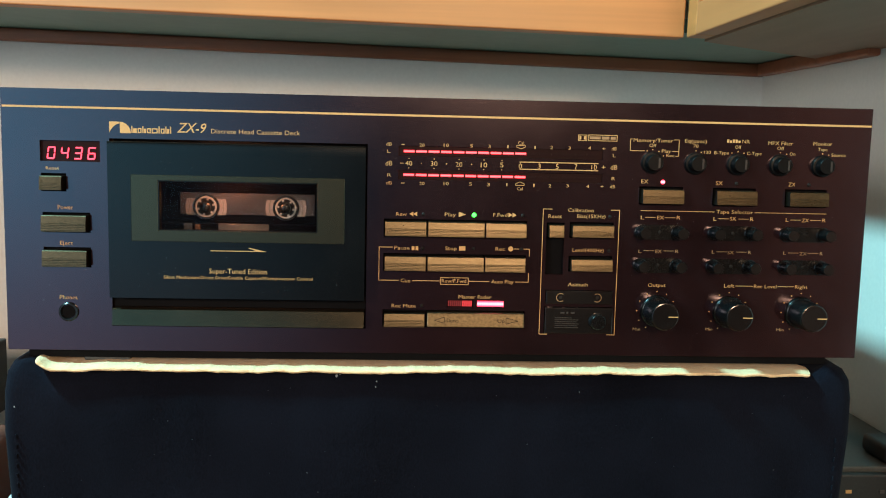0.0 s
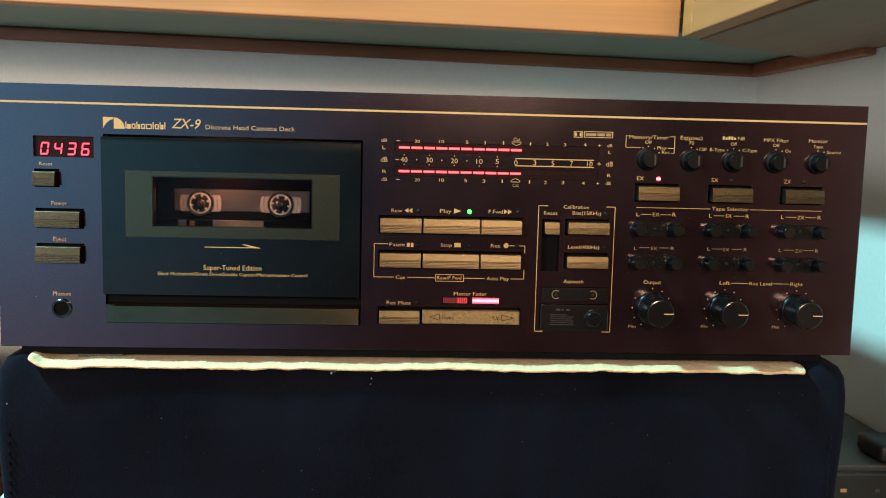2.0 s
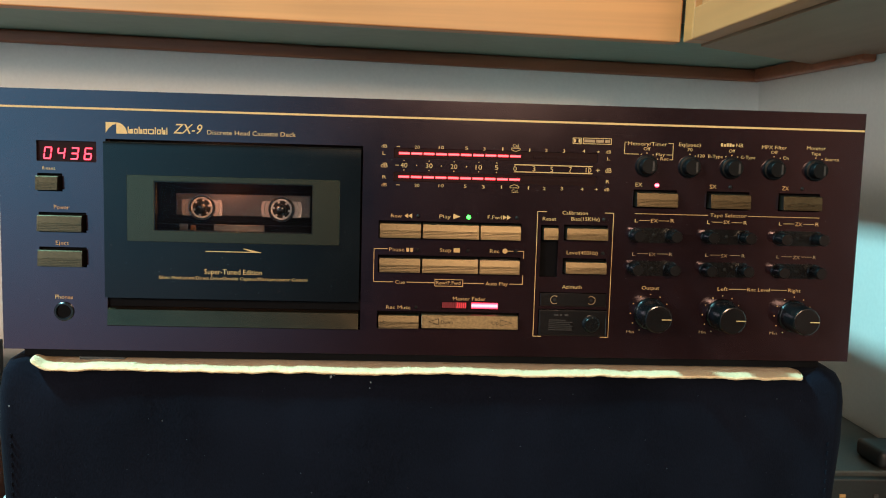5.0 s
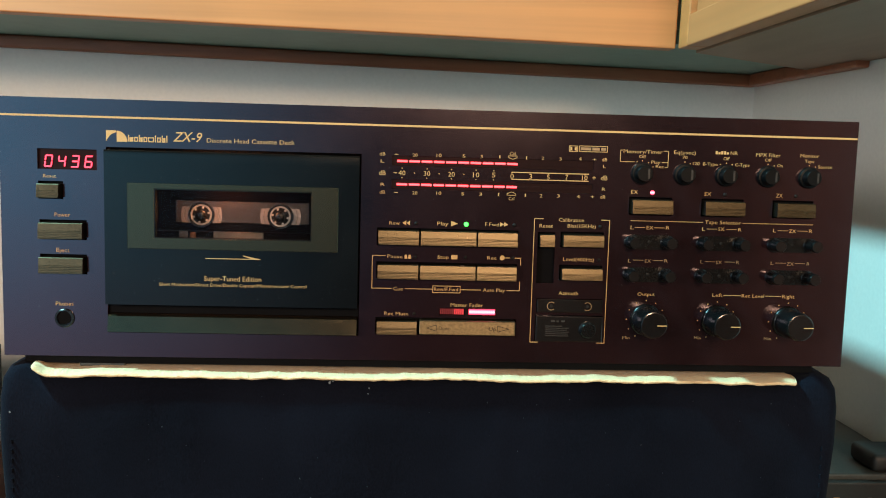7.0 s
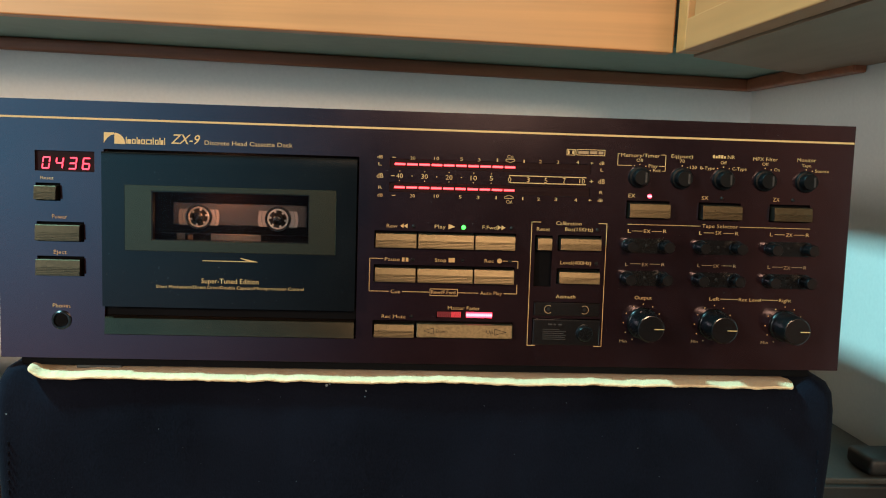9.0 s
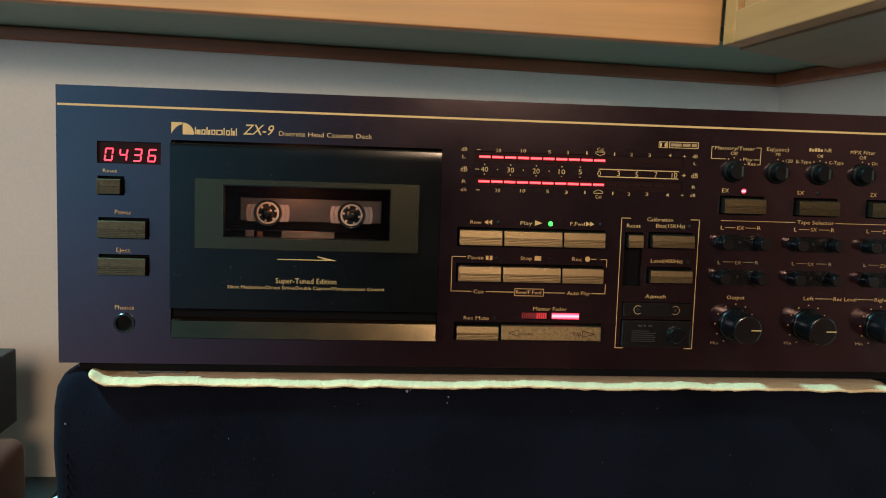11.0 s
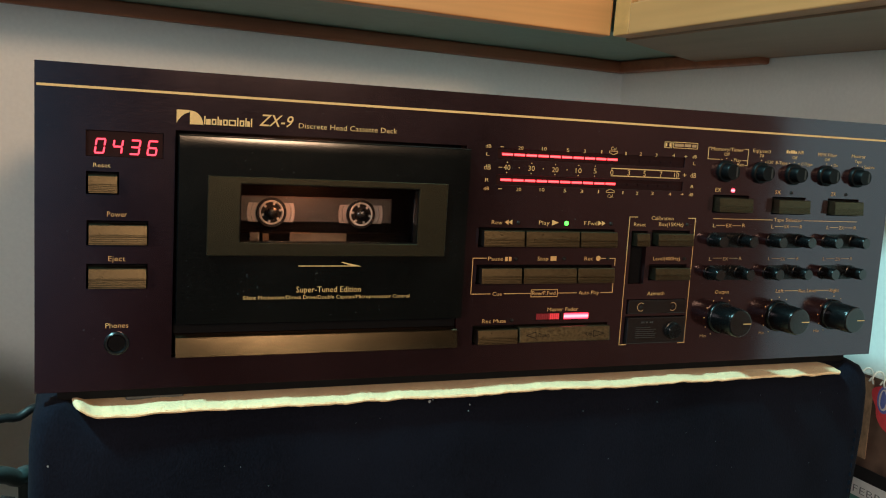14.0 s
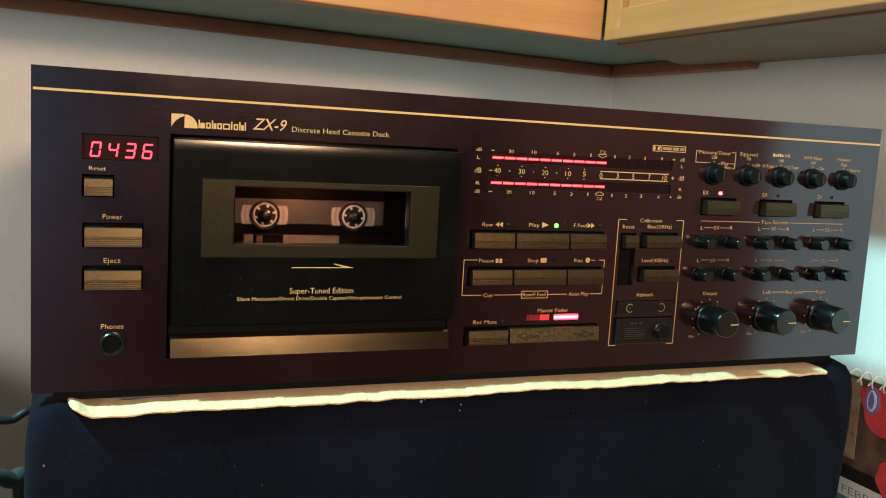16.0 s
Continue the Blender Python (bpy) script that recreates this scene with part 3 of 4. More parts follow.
for n, figure in enumerate("0436"):
    x0 = -202.7 + 6.7 * n
    w, h, t = 4.0, 6.3, 0.72
    strips = {"a": (0.3, w - 0.3, h - t, h), "g": (0.4, w - 0.4, h / 2 - t / 2, h / 2 + t / 2), "d": (0.3, w - 0.3, 0, t), "f": (0, t, h / 2 + 0.3, h - 0.5),
              "b": (w - t, w, h / 2 + 0.3, h - 0.5), "e": (0, t, 0.5, h / 2 - 0.3), "c": (w - t, w, 0.5, h / 2 - 0.3)}
    for seg in SEGMENTS[figure]:
        bm = box(bmesh.new(), strips[seg][0], strips[seg][1], 0.6, 0.95, strips[seg][2], strips[seg][3], 0.15, 1)
        for v in bm.verts:
            v.co = (x0 + v.co.x + 0.14 * v.co.z, v.co.y, 95.4 + v.co.z)
        deck_part("digit_segment", bm, DIGIT, deck, "glowing red segment of the counter figure")

# gold line and maker's lettering, the latter as plain shapes
across(121.5, -223.6, 223.3, 1.0)
shape([(-171.0, 109.4), (-171.0, 114.9), (-165.9, 114.9), (-165.9, 114.0), (-167.6, 113.4), (-169.2, 112.1), (-170.4, 110.5)], GOLD, "maker_mark")
arc = [(-165.7 + 5.4 * math.sin(a * math.pi / 16) * 1.0, 109.2 + 5.6 * math.cos(a * math.pi / 16)) for a in range(9)]
shape([(-165.7, 109.2)] + arc, GOLD, "maker_mark")
xx = -160.0
for wide, tall in ((2.7, 3.5), (1.9, 2.5), (1.9, 3.5), (1.9, 2.5), (3.0, 2.5), (0.7, 3.5), (1.9, 2.5), (1.9, 3.5), (0.7, 3.5)):
    if tall > 3:
        shape([(xx, 109.4), (xx, 109.4 + tall), (xx + 0.55, 109.4 + tall), (xx + 0.55, 109.4)], GOLD, "maker_bar")
        if wide > 1:
            shape([(xx + 0.75, 109.4), (xx + 0.75, 111.7), (xx + wide, 111.7), (xx + wide, 109.4)], GOLD, "maker_bar")
    else:
        frame_line(xx, xx + wide, 109.4, 109.4 + tall, 0.55, GOLD, name="maker_bar")
    xx += wide + 0.42

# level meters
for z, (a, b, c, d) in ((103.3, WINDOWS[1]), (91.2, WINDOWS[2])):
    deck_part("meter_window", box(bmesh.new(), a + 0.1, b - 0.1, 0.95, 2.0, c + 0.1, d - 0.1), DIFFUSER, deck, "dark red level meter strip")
    for n in range(17):
        x = -22.4 + 6.42 * n - (0.25 * (n - 10) if n > 10 else 0)
        if n > 15:
            continue
        bm = box(bmesh.new(), x, x + (5.5 if n < 10 else 5.1), 0.15, 0.55, z - 0.60, z + 0.60)
        deck_part("meter_segment", bm, LED_RED if n < 10 else DIFFUSER, deck, "glowing red meter segment" if n < 10 else "unlit meter segment")
across(99.0, 37.7, 78.9, 0.45)
across(95.3, 37.7, 78.9, 0.45)
for x in (38.0, 48.0, 57.4, 67.2, 76.8):
    for z in (98.6, 95.6):
        upright(x, z - 0.5, z + 0.5, 0.28)
for x in (-19.7, -6.7, 6.2, 19.1, 28.4):
    dot(x, 99.6, 0.28), dot(x, 94.7, 0.28)
for x in (-13.2, -0.3, 12.7):
    dot(x, 97.2, 0.28)
for z, x0 in ((106.7, -23.8), (97.1, -24.2), (86.9, -23.6)):
    across(z, x0, x0 + 1.9, 0.3)
for z, s in ((106.6, 1), (87.8, -1)):
    bm = bmesh.new()
    for p, q in (((-2.3, 0.9), (2.3, 0.9)), ((-2.3, 0.9), (-2.3, 0.1)), ((2.3, 0.9), (2.3, 0.1)), ((-2.3, 0.1), (0, -0.9)), ((2.3, 0.1), (0, -0.9))):
        a, b = Vector((38.1 + p[0], 0, z + s * p[1])), Vector((38.1 + q[0], 0, z + s * q[1]))
        u = (b - a).normalized()
        v = Vector((-u.z, 0, u.x)) * 0.14
        q4 = [a - u * 0.1 - v, b + u * 0.1 - v, b + u * 0.1 + v, a - u * 0.1 + v]
        bm.faces.new([bm.verts.new((c.x, -0.13, c.z)) for c in q4])
    deck_part("printed_pointer", bm, GOLD, deck)
# noise reduction badge, drawn as plain shapes
frame_line(73.1, 88.3, 110.7, 113.9, 0.3)
frame_line(67.8, 72.4, 110.6, 113.8, 0.3)
shape([(68.4, 111.1), (68.4, 113.3), (69.4, 112.9), (69.4, 111.5)])
shape([(71.8, 111.1), (71.8, 113.3), (70.8, 112.9), (70.8, 111.5)])
for k, w in enumerate((5.6, 4.0, 2.6)):
    across(112.3, 73.9 + (0, 6.2, 10.9)[k], 73.9 + (0, 6.2, 10.9)[k] + w, 1.5, GOLD_DIM)
for k in range(5):
    line(146.4 + 1.5 * k, 147.5 + 1.5 * k, 111.4, 113.1 if k in (0, 2, 3) else 112.6)

# transport keys
for k in MAIN_KEYS:
    key(*k, KEY)
for x, z in ((-11.7, 70.9), (40.1, 71.2), (-11.7, 53.2), (14.8, 53.4), (40.0, 53.6), (-11.7, 22.8), (86.2, 71.4), (86.3, 53.5), (152.7, 90.1), (191.6, 90.2)):
    led(x, z, LED_OFF, 0.95)
led(14.7, 71.0, LED_GREEN, 1.15)
led(113.4, 90.2, LED_HOT, 1.15)


def triangle(x0, x1, z, h=1.25):
    shape([(x0, z - h), (x0, z + h), (x1, z)])


triangle(-16.9, -18.9, 71.0), triangle(-14.9, -16.9, 71.0), triangle(6.7, 10.4, 71.2, 1.4), triangle(32.7, 34.8, 71.35), triangle(34.8, 36.9, 71.35)
line(-17.4, -16.0, 52.1, 54.2), line(-15.4, -14.0, 52.1, 54.2), line(7.3, 10.6, 52.3, 54.6), dot(34.4, 53.6, 1.35)
across(53.6, 36.0, 38.8), across(53.6, 41.1, 44.4), upright(44.3, 49.8, 53.7), upright(44.2, 36.2, 41.0)
upright(-34.3, 36.1, 53.6), across(53.5, -34.4, -27.2), across(36.1, -34.4, -24.0), across(36.1, -16.8, -2.4), across(36.1, 12.9, 23.6), across(36.1, 37.3, 44.3)
frame_line(-2.2, 12.7, 34.2, 38.0, 0.28)
# master fader
for n in range(12):
    a = 2.2 + 1.08 * n
    deck_part("fader_segment", box(bmesh.new(), a, a + 0.7, 0.4, 0.9, 22.7, 25.6), LED_DULL if n > 6 else LED_FAINT, deck, "dim red fader light")
    b = 17.7 + 1.16 * n
    deck_part("fader_segment", box(bmesh.new(), b, b + 1.05, 0.4, 0.9, 22.7, 25.6), LED_HOT, deck, "glowing red fader light")
bm = box(bmesh.new(), FADER_KEY[0], FADER_KEY[1], -4.6, 3.4, FADER_KEY[2], FADER_KEY[3], 0.45, 2)
for v in bm.verts:
    if v.co.y < 0:
        v.co.y += 0.13 * (v.co.z - FADER_KEY[2])
fader = deck_part("fader_bar", bm, FADER, deck, "worn brass-coloured rocker bar")


def outline_arrow(x0, x1, z, h):
    bm = bmesh.new()
    for a, b in (((x0, z), (x1, z + h)), ((x1, z + h), (x1, z - h)), ((x1, z - h), (x0, z))):
        p, q = Vector((a[0], 0, a[1])), Vector((b[0], 0, b[1]))
        u = (q - p).normalized()
        v = Vector((-u.z, 0, u.x)) * 0.13
        bm.faces.new([bm.verts.new((c.x, -4.72 + 0.13 * (c.z - FADER_KEY[2]), c.z)) for c in (p - v, q - v, q + v, p + v)])
    deck_part("engraved_arrow", bm, SLOT, fader)


outline_arrow(-5.0, 0.2, 16.0, 1.6)
outline_arrow(39.0, 32.6, 16.0, 1.6)
caption("Down", 1.6, 7.6, 16.0, 2.0, SLOT, 0, -4.30, fader)
caption("Up", 28.2, 31.8, 16.0, 2.0, SLOT, 0, -4.30, fader)

# calibration block
for k in CAL_KEYS:
    key(*k, KEY)
key(53.9, 61.5, 60.4, 66.8, KEY, "slider", 4.6)
upright(50.9, 8.3, 75.0), upright(91.2, 8.3, 75.0)
across(74.9, 50.8, 55.7), across(74.9, 86.6, 91.3), across(8.4, 50.8, 55.2), across(8.4, 86.9, 91.3)
az = deck_part("azimuth_block", box(bmesh.new(), 53.8, 89.2, -1.2, 3.4, 24.9, 32.0, 0.3), KNOB_CAP, deck, "black plastic azimuth block")
for cx, s in ((61.5, 1), (81.0, -1)):
    bm = bmesh.new()
    pts = [(cx + s * 2.3 * math.cos(a), 28.4 + 2.3 * math.sin(a)) for a in [radians(50 + 260 * k / 24) for k in range(25)]]
    pin = [(cx + s * 2.0 * math.cos(a), 28.4 + 2.0 * math.sin(a)) for a in [radians(50 + 260 * k / 24) for k in range(25)]]
    for k in range(24):
        bm.faces.new([bm.verts.new((x, -1.33, z)) for x, z in (pts[k], pts[k + 1], pin[k + 1], pin[k])])
    deck_part("turn_arrow", bm, GOLD_DIM, az)
    deck_part("screw_hole", lathe(bmesh.new(), [(0.9, -1.2), (0.9, -1.35)], cx, 28.4, 16), LED_OFF, az)
az2 = deck_part("lower_block", box(bmesh.new(), 53.5, 89.5, -2.2, 3.4, 9.2, 23.0, 0.4), KNOB_CAP, deck, "black plastic block with unreadable fine print")
for n in range(6):
    line(58.6, 58.6 + (12.6, 12.2, 12.8, 11.5, 12.6, 9.0)[n], 12.3 + 1.05 * n, 12.65 + 1.05 * n, MARK_DIM, "print_bar", az2).location.y -= 0.0023
for x, w in ((61.5, 2.2), (64.5, 1.2), (67.0, 2.0)):
    line(x, x + w, 20.0, 20.9, MARK_DIM, "print_bar", az2).location.y -= 0.0023
deck_part("azimuth_knob", lathe(bmesh.new(), [(4.6, -2.0), (4.6, -2.8), (4.1, -3.0), (3.9, -5.0), (3.6, -5.3)], 81.2, 15.9, 36), KNOB, az2, "", True)

# selector switches
for x in (107.1, 130.0, 152.5, 175.2, 197.8):
    sw = deck_part("selector_switch", lathe(bmesh.new(), [(5.7, 1.0), (5.7, -1.7), (5.4, -2.1), (4.35, -2.3), (4.15, -6.7), (3.85, -7.1)], x, 100.2, 40), GRIP, deck, "small round black selector switch", True)
    # lighter grey strip paints in the highlight of a flat facet
    deck_part("pointer_or_facet_line", box(bmesh.new(), x + 1.5, x + 2.5, -7.2, -7.05, 97.6, 102.8), MARK_DIM, sw)
upright(95.3, 106.2, 112.3, 0.28), upright(121.0, 103.6, 112.3, 0.28), across(112.2, 95.2, 96.4, 0.28), across(112.2, 118.4, 121.1, 0.28)
across(106.2, 95.2, 103.0, 0.28), across(106.2, 117.6, 121.1, 0.28), across(103.7, 119.4, 121.1, 0.28)
for x, z in ((104.3, 106.2), (107.2, 106.9), (110.5, 106.0), (113.0, 103.8), (130.1, 106.8), (133.0, 106.0), (149.3, 106.1), (152.5, 106.8), (155.7, 106.1), (175.2, 106.8), (178.6, 106.1), (197.8, 106.7), (201.2, 106.1)):
    dot(x, z, 0.3)

# tape keys and record trimmers
for k in TAPE_KEYS:
    key(*k, KEY)
across(75.0, 102.4, 141.8, 0.26), across(75.0, 163.4, 202.2, 0.26)
for a, b in TRIMMERS:
    for z in (63.8, 46.2):
        m = (a + b) / 2
        across(z + 7.7, a + 1.7, m - 2.5, 0.22, GOLD if z > 50 else GOLD_DIM)
        across(z + 7.7, m + 2.5, b - 1.7, 0.22, GOLD if z > 50 else GOLD_DIM)
        deck_part("indicator_light", lathe(bmesh.new(), [(0.9, -0.3), (0.9, -0.6), (0.5, -0.75)], m, z, 16), LED_OFF, deck, "", True)
        pill = [(b - 0.2 + 4.0 * math.sin(radians(10 * i)), z - 0.1 + 3.95 * math.cos(radians(10 * i))) for i in range(19)]
        pill += [(a + 0.2 - 4.0 * math.sin(radians(10 * i)), z - 0.1 - 3.95 * math.cos(radians(10 * i))) for i in range(19)]
        shape(pill, KNOB, "trimmer_plate", -0.40, -0.02, deck)
        for x in (a, b):
            kn = deck_part("trimmer_knob", lathe(bmesh.new(), [(3.8, -0.3), (3.8, -0.7), (3.3, -0.95), (3.1, -9.2), (2.85, -9.6)], x, z, 32), KNOB, deck, "small black trimmer knob", True)
            deck_part("knob_cap", lathe(bmesh.new(), [(2.8, -9.5), (2.75, -9.75)], x, z, 28), KNOB_CAP, kn)

# level knobs
for x in (113.2, 152.3, 191.6):
    kn = deck_part("level_knob", lathe(bmesh.new(), [(8.6, 0.5), (8.6, -1.4), (8.1, -2.2), (7.7, -2.4), (7.35, -15.8), (6.9, -16.6)], x, 21.7, 72, 0.012, 36), KNOB, deck, "round black level knob with a gold line", True)
    deck_part("knob_cap", lathe(bmesh.new(), [(6.95, -16.4), (6.9, -16.9), (6.5, -17.0)], x, 21.7, 48), KNOB_CAP, kn)
    deck_part("pointer_or_facet_line", box(bmesh.new(), x + 1.6, x + 6.7, -17.15, -16.9, 21.35, 21.8), GOLD, kn)
    for k in range(11):
        a = radians(-150 + 30 * k)
        dot(x + 10.4 * math.sin(a), 21.7 + 10.4 * math.cos(a), 0.32)
across(35.7, 155.4, 164.9, 0.24), across(35.7, 178.4, 187.2, 0.24)

# cassette door
door = deck_part("cassette_door", plate(bmesh.new(), -170.2, -41.6, 26.2, 99.5, -7.2, -2.2, [(-144.9, -66.2, 61.2, 85.6)]), DOOR, deck, "satin black cassette door with a window")
deck_part("door_bevel", prism(bmesh.new(), [(-7.2, 99.52), (-7.2, 104.4), (-7.1, 104.8), (-6.85, 105.05), (-6.5, 105.15), (2.6, 105.15), (2.6, 99.52)], -170.2, -41.6), DOOR, door, "", True)
for x0, x1 in ((-170.1, -168.4), (-43.3, -41.7)):
    deck_part("door_side", box(bmesh.new(), x0, x1, -2.18, 6.0, 26.3, 100.6), DOOR, door)
insert = deck_part("window_frame", plate(bmesh.new(), -158.7, -52.0, 55.4, 88.7, -7.75, -7.22, [(-145.4, -65.8, 60.9, 86.0)]), INSERT, door, "sparkling dark grey metal window frame")
edge = insert.modifiers.new("edges", "BEVEL")
edge.width, edge.segments, edge.limit_method, edge.angle_limit = 0.0002, 1, "ANGLE", radians(40)
pane = deck_part("window_pane", box(bmesh.new(), -144.8, -66.3, -3.2, -2.4, 61.3, 85.5), GLASS, door)
pane.visible_shadow = False
shape([(-119.6, 50.75), (-119.6, 51.1), (-96.3, 51.1), (-100.8, 52.6), (-100.0, 52.7), (-91.4, 50.85), (-91.4, 50.75)], GOLD, "printed_arrow", -7.35, -7.22, door)
caption("Super-Tuned Edition", -120.2, -91.1, 40.6, 2.65, GOLD, 0, -7.35, door)
caption("Silent Mechanism/Direct Drive/Double Capstan/Microprocessor Control", -143.0, -68.0, 37.2, 1.65, GOLD, 0, -7.35, door)
# lower bar with its groove
bar = deck_part("lower_bar", prism(bmesh.new(), [(3.0, 11.0), (-4.2, 11.0), (-5.3, 11.5), (-3.75, 19.5), (-3.1, 20.1), (3.0, 20.3)], -170.0, -41.8), BAR, deck, "dark brushed metal bar below the door")
deck_part("groove", box(bmesh.new(), -170.6, -41.2, 1.6, 3.2, 20.4, 26.6), SLOT, deck, "dark groove above the bar")
# the well behind the window
bm = plate(bmesh.new(), -170.9, -41.2, 10.6, 106.1, 6.6, 34.0, [(-167.5, -44.5, 27.0, 104.0)])
deck_part("cassette_well", bm, SLOT, deck, "dark inside of the cassette well")
deck_part("well_back", box(bmesh.new(), -170.0, -42.0, 34.1, 36.0, 11.0, 106.0), SLOT, deck)

# the cassette in the well
tape = thing("cassette_tape", -0.106, 0.026, 1.037, "smoked grey compact cassette standing in the deck", "cassette")
deck_part("shell", box(bmesh.new(), -156.2, -55.8, 20.6, 32.6, 37.5, 101.0, 1.0), TAPE_DARK, tape)
deck_part("window_band", box(bmesh.new(), -140.8, -69.5, 20.1, 20.6, 67.2, 78.7, 0.15, 1), TAPE_GREY, tape, "smoked translucent label band")
deck_part("lower_ledge", box(bmesh.new(), -150.0, -62.0, 14.0, 20.5, 56.5, 62.6, 0.4), TAPE_DARK, tape)
deck_part("head_plate", box(bmesh.new(), -119.5, -93.0, 13.4, 13.9, 57.2, 62.9, 0.2, 1), STEEL, tape, "bright steel guide plate")
deck_part("guide_tab", box(bmesh.new(), -137.6, -133.2, 13.4, 13.9, 57.2, 62.9, 0.2, 1), STEEL, tape)
deck_part("felt_pad", box(bmesh.new(), -131.8, -129.0, 13.3, 13.9, 57.2, 62.4, 0.2, 1), FELT, tape, "brown felt pad")
for cx in (-127.1, -84.8):
    hub = deck_part("hub", lathe(bmesh.new(), [(5.6, 20.2), (5.6, 18.9), (5.4, 18.7), (5.0, 18.75), (4.75, 19.4), (4.7, 20.3)], cx, 71.3, 48), TAPE_WHITE, tape, "pale toothed reel hub", True)
    deck_part("hub_ring", lathe(bmesh.new(), [(6.8, 20.15), (6.8, 19.0), (6.6, 18.8), (6.2, 18.8), (5.65, 19.3), (5.65, 20.15)], cx, 71.3, 48), KNOB_CAP, hub, "", True)
    deck_part("hub_hole", lathe(bmesh.new(), [(4.7, 18.95), (4.7, 20.0)], cx, 71.3, 40), SLOT, hub)
    for k in range(6):
        a = radians(60 * k + (14 if cx < -100 else 40))
        bm = box(bmesh.new(), -0.55, 0.55, 18.6, 19.5, 3.5, 5.0, 0.15, 1)
        bmesh.ops.transform(bm, matrix=Matrix.Translation((cx, 0, 71.3)) @ Matrix.Rotation(a, 4, "Y"), verts=bm.verts)
        deck_part("tooth", bm, TAPE_WHITE, hub)
    deck_part("spindle", lathe(bmesh.new(), [(2.6, 18.8), (2.6, 17.2), (1.6, 16.6), (0.9, 16.5)], cx, 71.3, 24), KNOB, hub, "", True)
    for s in (-1, 1):
        for r0, r1 in ((7.2, 8.9), (9.2, 10.9)):      # two frosted arcs with a fine gap between them
            bm = bmesh.new()
            lean = [math.asin(4.3 / r0) * (k / 5 - 1) for k in range(11)], [math.asin(4.3 / r1) * (k / 5 - 1) for k in range(11)]
            ring = [(cx + s * r0 * math.cos(a), 71.2 + r0 * math.sin(a)) for a in lean[0]]
            ring += [(cx + s * r1 * math.cos(a), 71.2 + r1 * math.sin(a)) for a in reversed(lean[1])]
            f = [bm.verts.new((x, 19.7, z)) for x, z in ring]
            b = [bm.verts.new((x, 20.1, z)) for x, z in ring]
            bm.faces.new(f), bm.faces.new(b)
            for k in range(len(f)):
                bm.faces.new((f[k], f[(k + 1) % len(f)], b[(k + 1) % len(f)], b[k]))
            deck_part("scale_mark", bm, MARK, tape, "frosted curved scale mark")

# dust on the panel and the door
rng = random.Random(11)
bm = bmesh.new()
for k in range(420):
    on_door = k < 150
    x, z = (rng.uniform(-168, -44), rng.uniform(28, 99)) if on_door else (rng.uniform(-220, 220), rng.uniform(0, 129))
    if on_door and -147 < x < -64 and 59 < z < 88:
        continue
    if not on_door and -172 < x < -40 and z < 107:
        continue
    r = rng.uniform(0.04, 0.13)
    made = bmesh.ops.create_icosphere(bm, subdivisions=1, radius=r)["verts"]
    bmesh.ops.transform(bm, matrix=Matrix.Translation((x, -7.3 if on_door else -0.1, z)) @ Matrix.Diagonal((rng.uniform(0.7, 1.8), 0.5, 1, 1)), verts=made)
tagged(deck_part("dust_specks", bm, LINT, deck, "pale dust specks"), kind="stuff")

# bare metal where the plate's edges have been knocked
bm = bmesh.new()
for k in range(70):
    where_to = rng.choice(("left", "left", "top", "top", "low"))
    along = rng.random() ** 1.6
    x, z = {"left": (-224.25, -2.6 + 133 * along), "top": (-224 + 447 * along, 130.55), "low": (-224 + 447 * along, -2.75)}[where_to]
    r = rng.uniform(0.08, 0.24)
    made = bmesh.ops.create_icosphere(bm, subdivisions=1, radius=r)["verts"]
    stretch = (0.5, 0.6, rng.uniform(1, 4), 1) if where_to == "left" else (rng.uniform(1, 4), 0.6, 0.5, 1)
    bmesh.ops.transform(bm, matrix=Matrix.Translation((x, rng.uniform(0.05, 0.3), z)) @ Matrix.Diagonal(stretch), verts=made)
for x, z, r in ((-224.0, -2.5, 0.55), (-224.1, 130.3, 0.45), (-62.0, 130.5, 0.35), (28.0, 130.5, 0.4)):
    made = bmesh.ops.create_icosphere(bm, subdivisions=1, radius=r)["verts"]
    bmesh.ops.transform(bm, matrix=Matrix.Translation((x, 0.25, z)) @ Matrix.Diagonal((1, 0.7, 0.8, 1)), verts=made)
tagged(deck_part("edge_wear", bm, STEEL, deck, "bare metal chips on the edges"), kind="stuff")

# printed words on the face
caption('Reset', -202.8, -196.3, 90.9, 1.7)
caption('Power', -197.4, -189.7, 71.2, 2.15)
caption('Eject', -196.8, -190.2, 52.9, 2.15)
caption('Phones', -197.6, -188.7, 24.9, 2.15)
caption('Discrete Head Cassette Deck', -120.2, -75.4, 111.2, 2.3)
caption('ZX-9', -137.3, -122.6, 112.6, 4.9, GOLD, 0.3, lift=0.006)
caption('dB', -31.5, -28.6, 106.8, 1.7)
caption('L', -30.9, -29.2, 103.1, 1.7)
caption('dB', -31.7, -28.2, 97.0, 2.5)
caption('R', -30.7, -28.7, 90.9, 1.7)
caption('dB', -31.2, -28.3, 86.9, 1.7)
caption('20', -14.4, -11.8, 106.6, 1.7)
caption('10', -1.9, 0.7, 106.8, 1.7)
caption('5', 11.7, 13.2, 106.8, 1.7)
caption('3', 21.1, 22.3, 106.7, 1.7)
caption('1', 31.0, 31.6, 106.9, 1.7)
caption('Cal.', 36.5, 40.1, 108.8, 1.7)
caption('1', 45.1, 45.7, 106.7, 1.7)
caption('2', 53.3, 54.8, 106.8, 1.7)
caption('3', 62.8, 64.0, 106.7, 1.7)
caption('4', 73.1, 74.6, 107.0, 1.7)
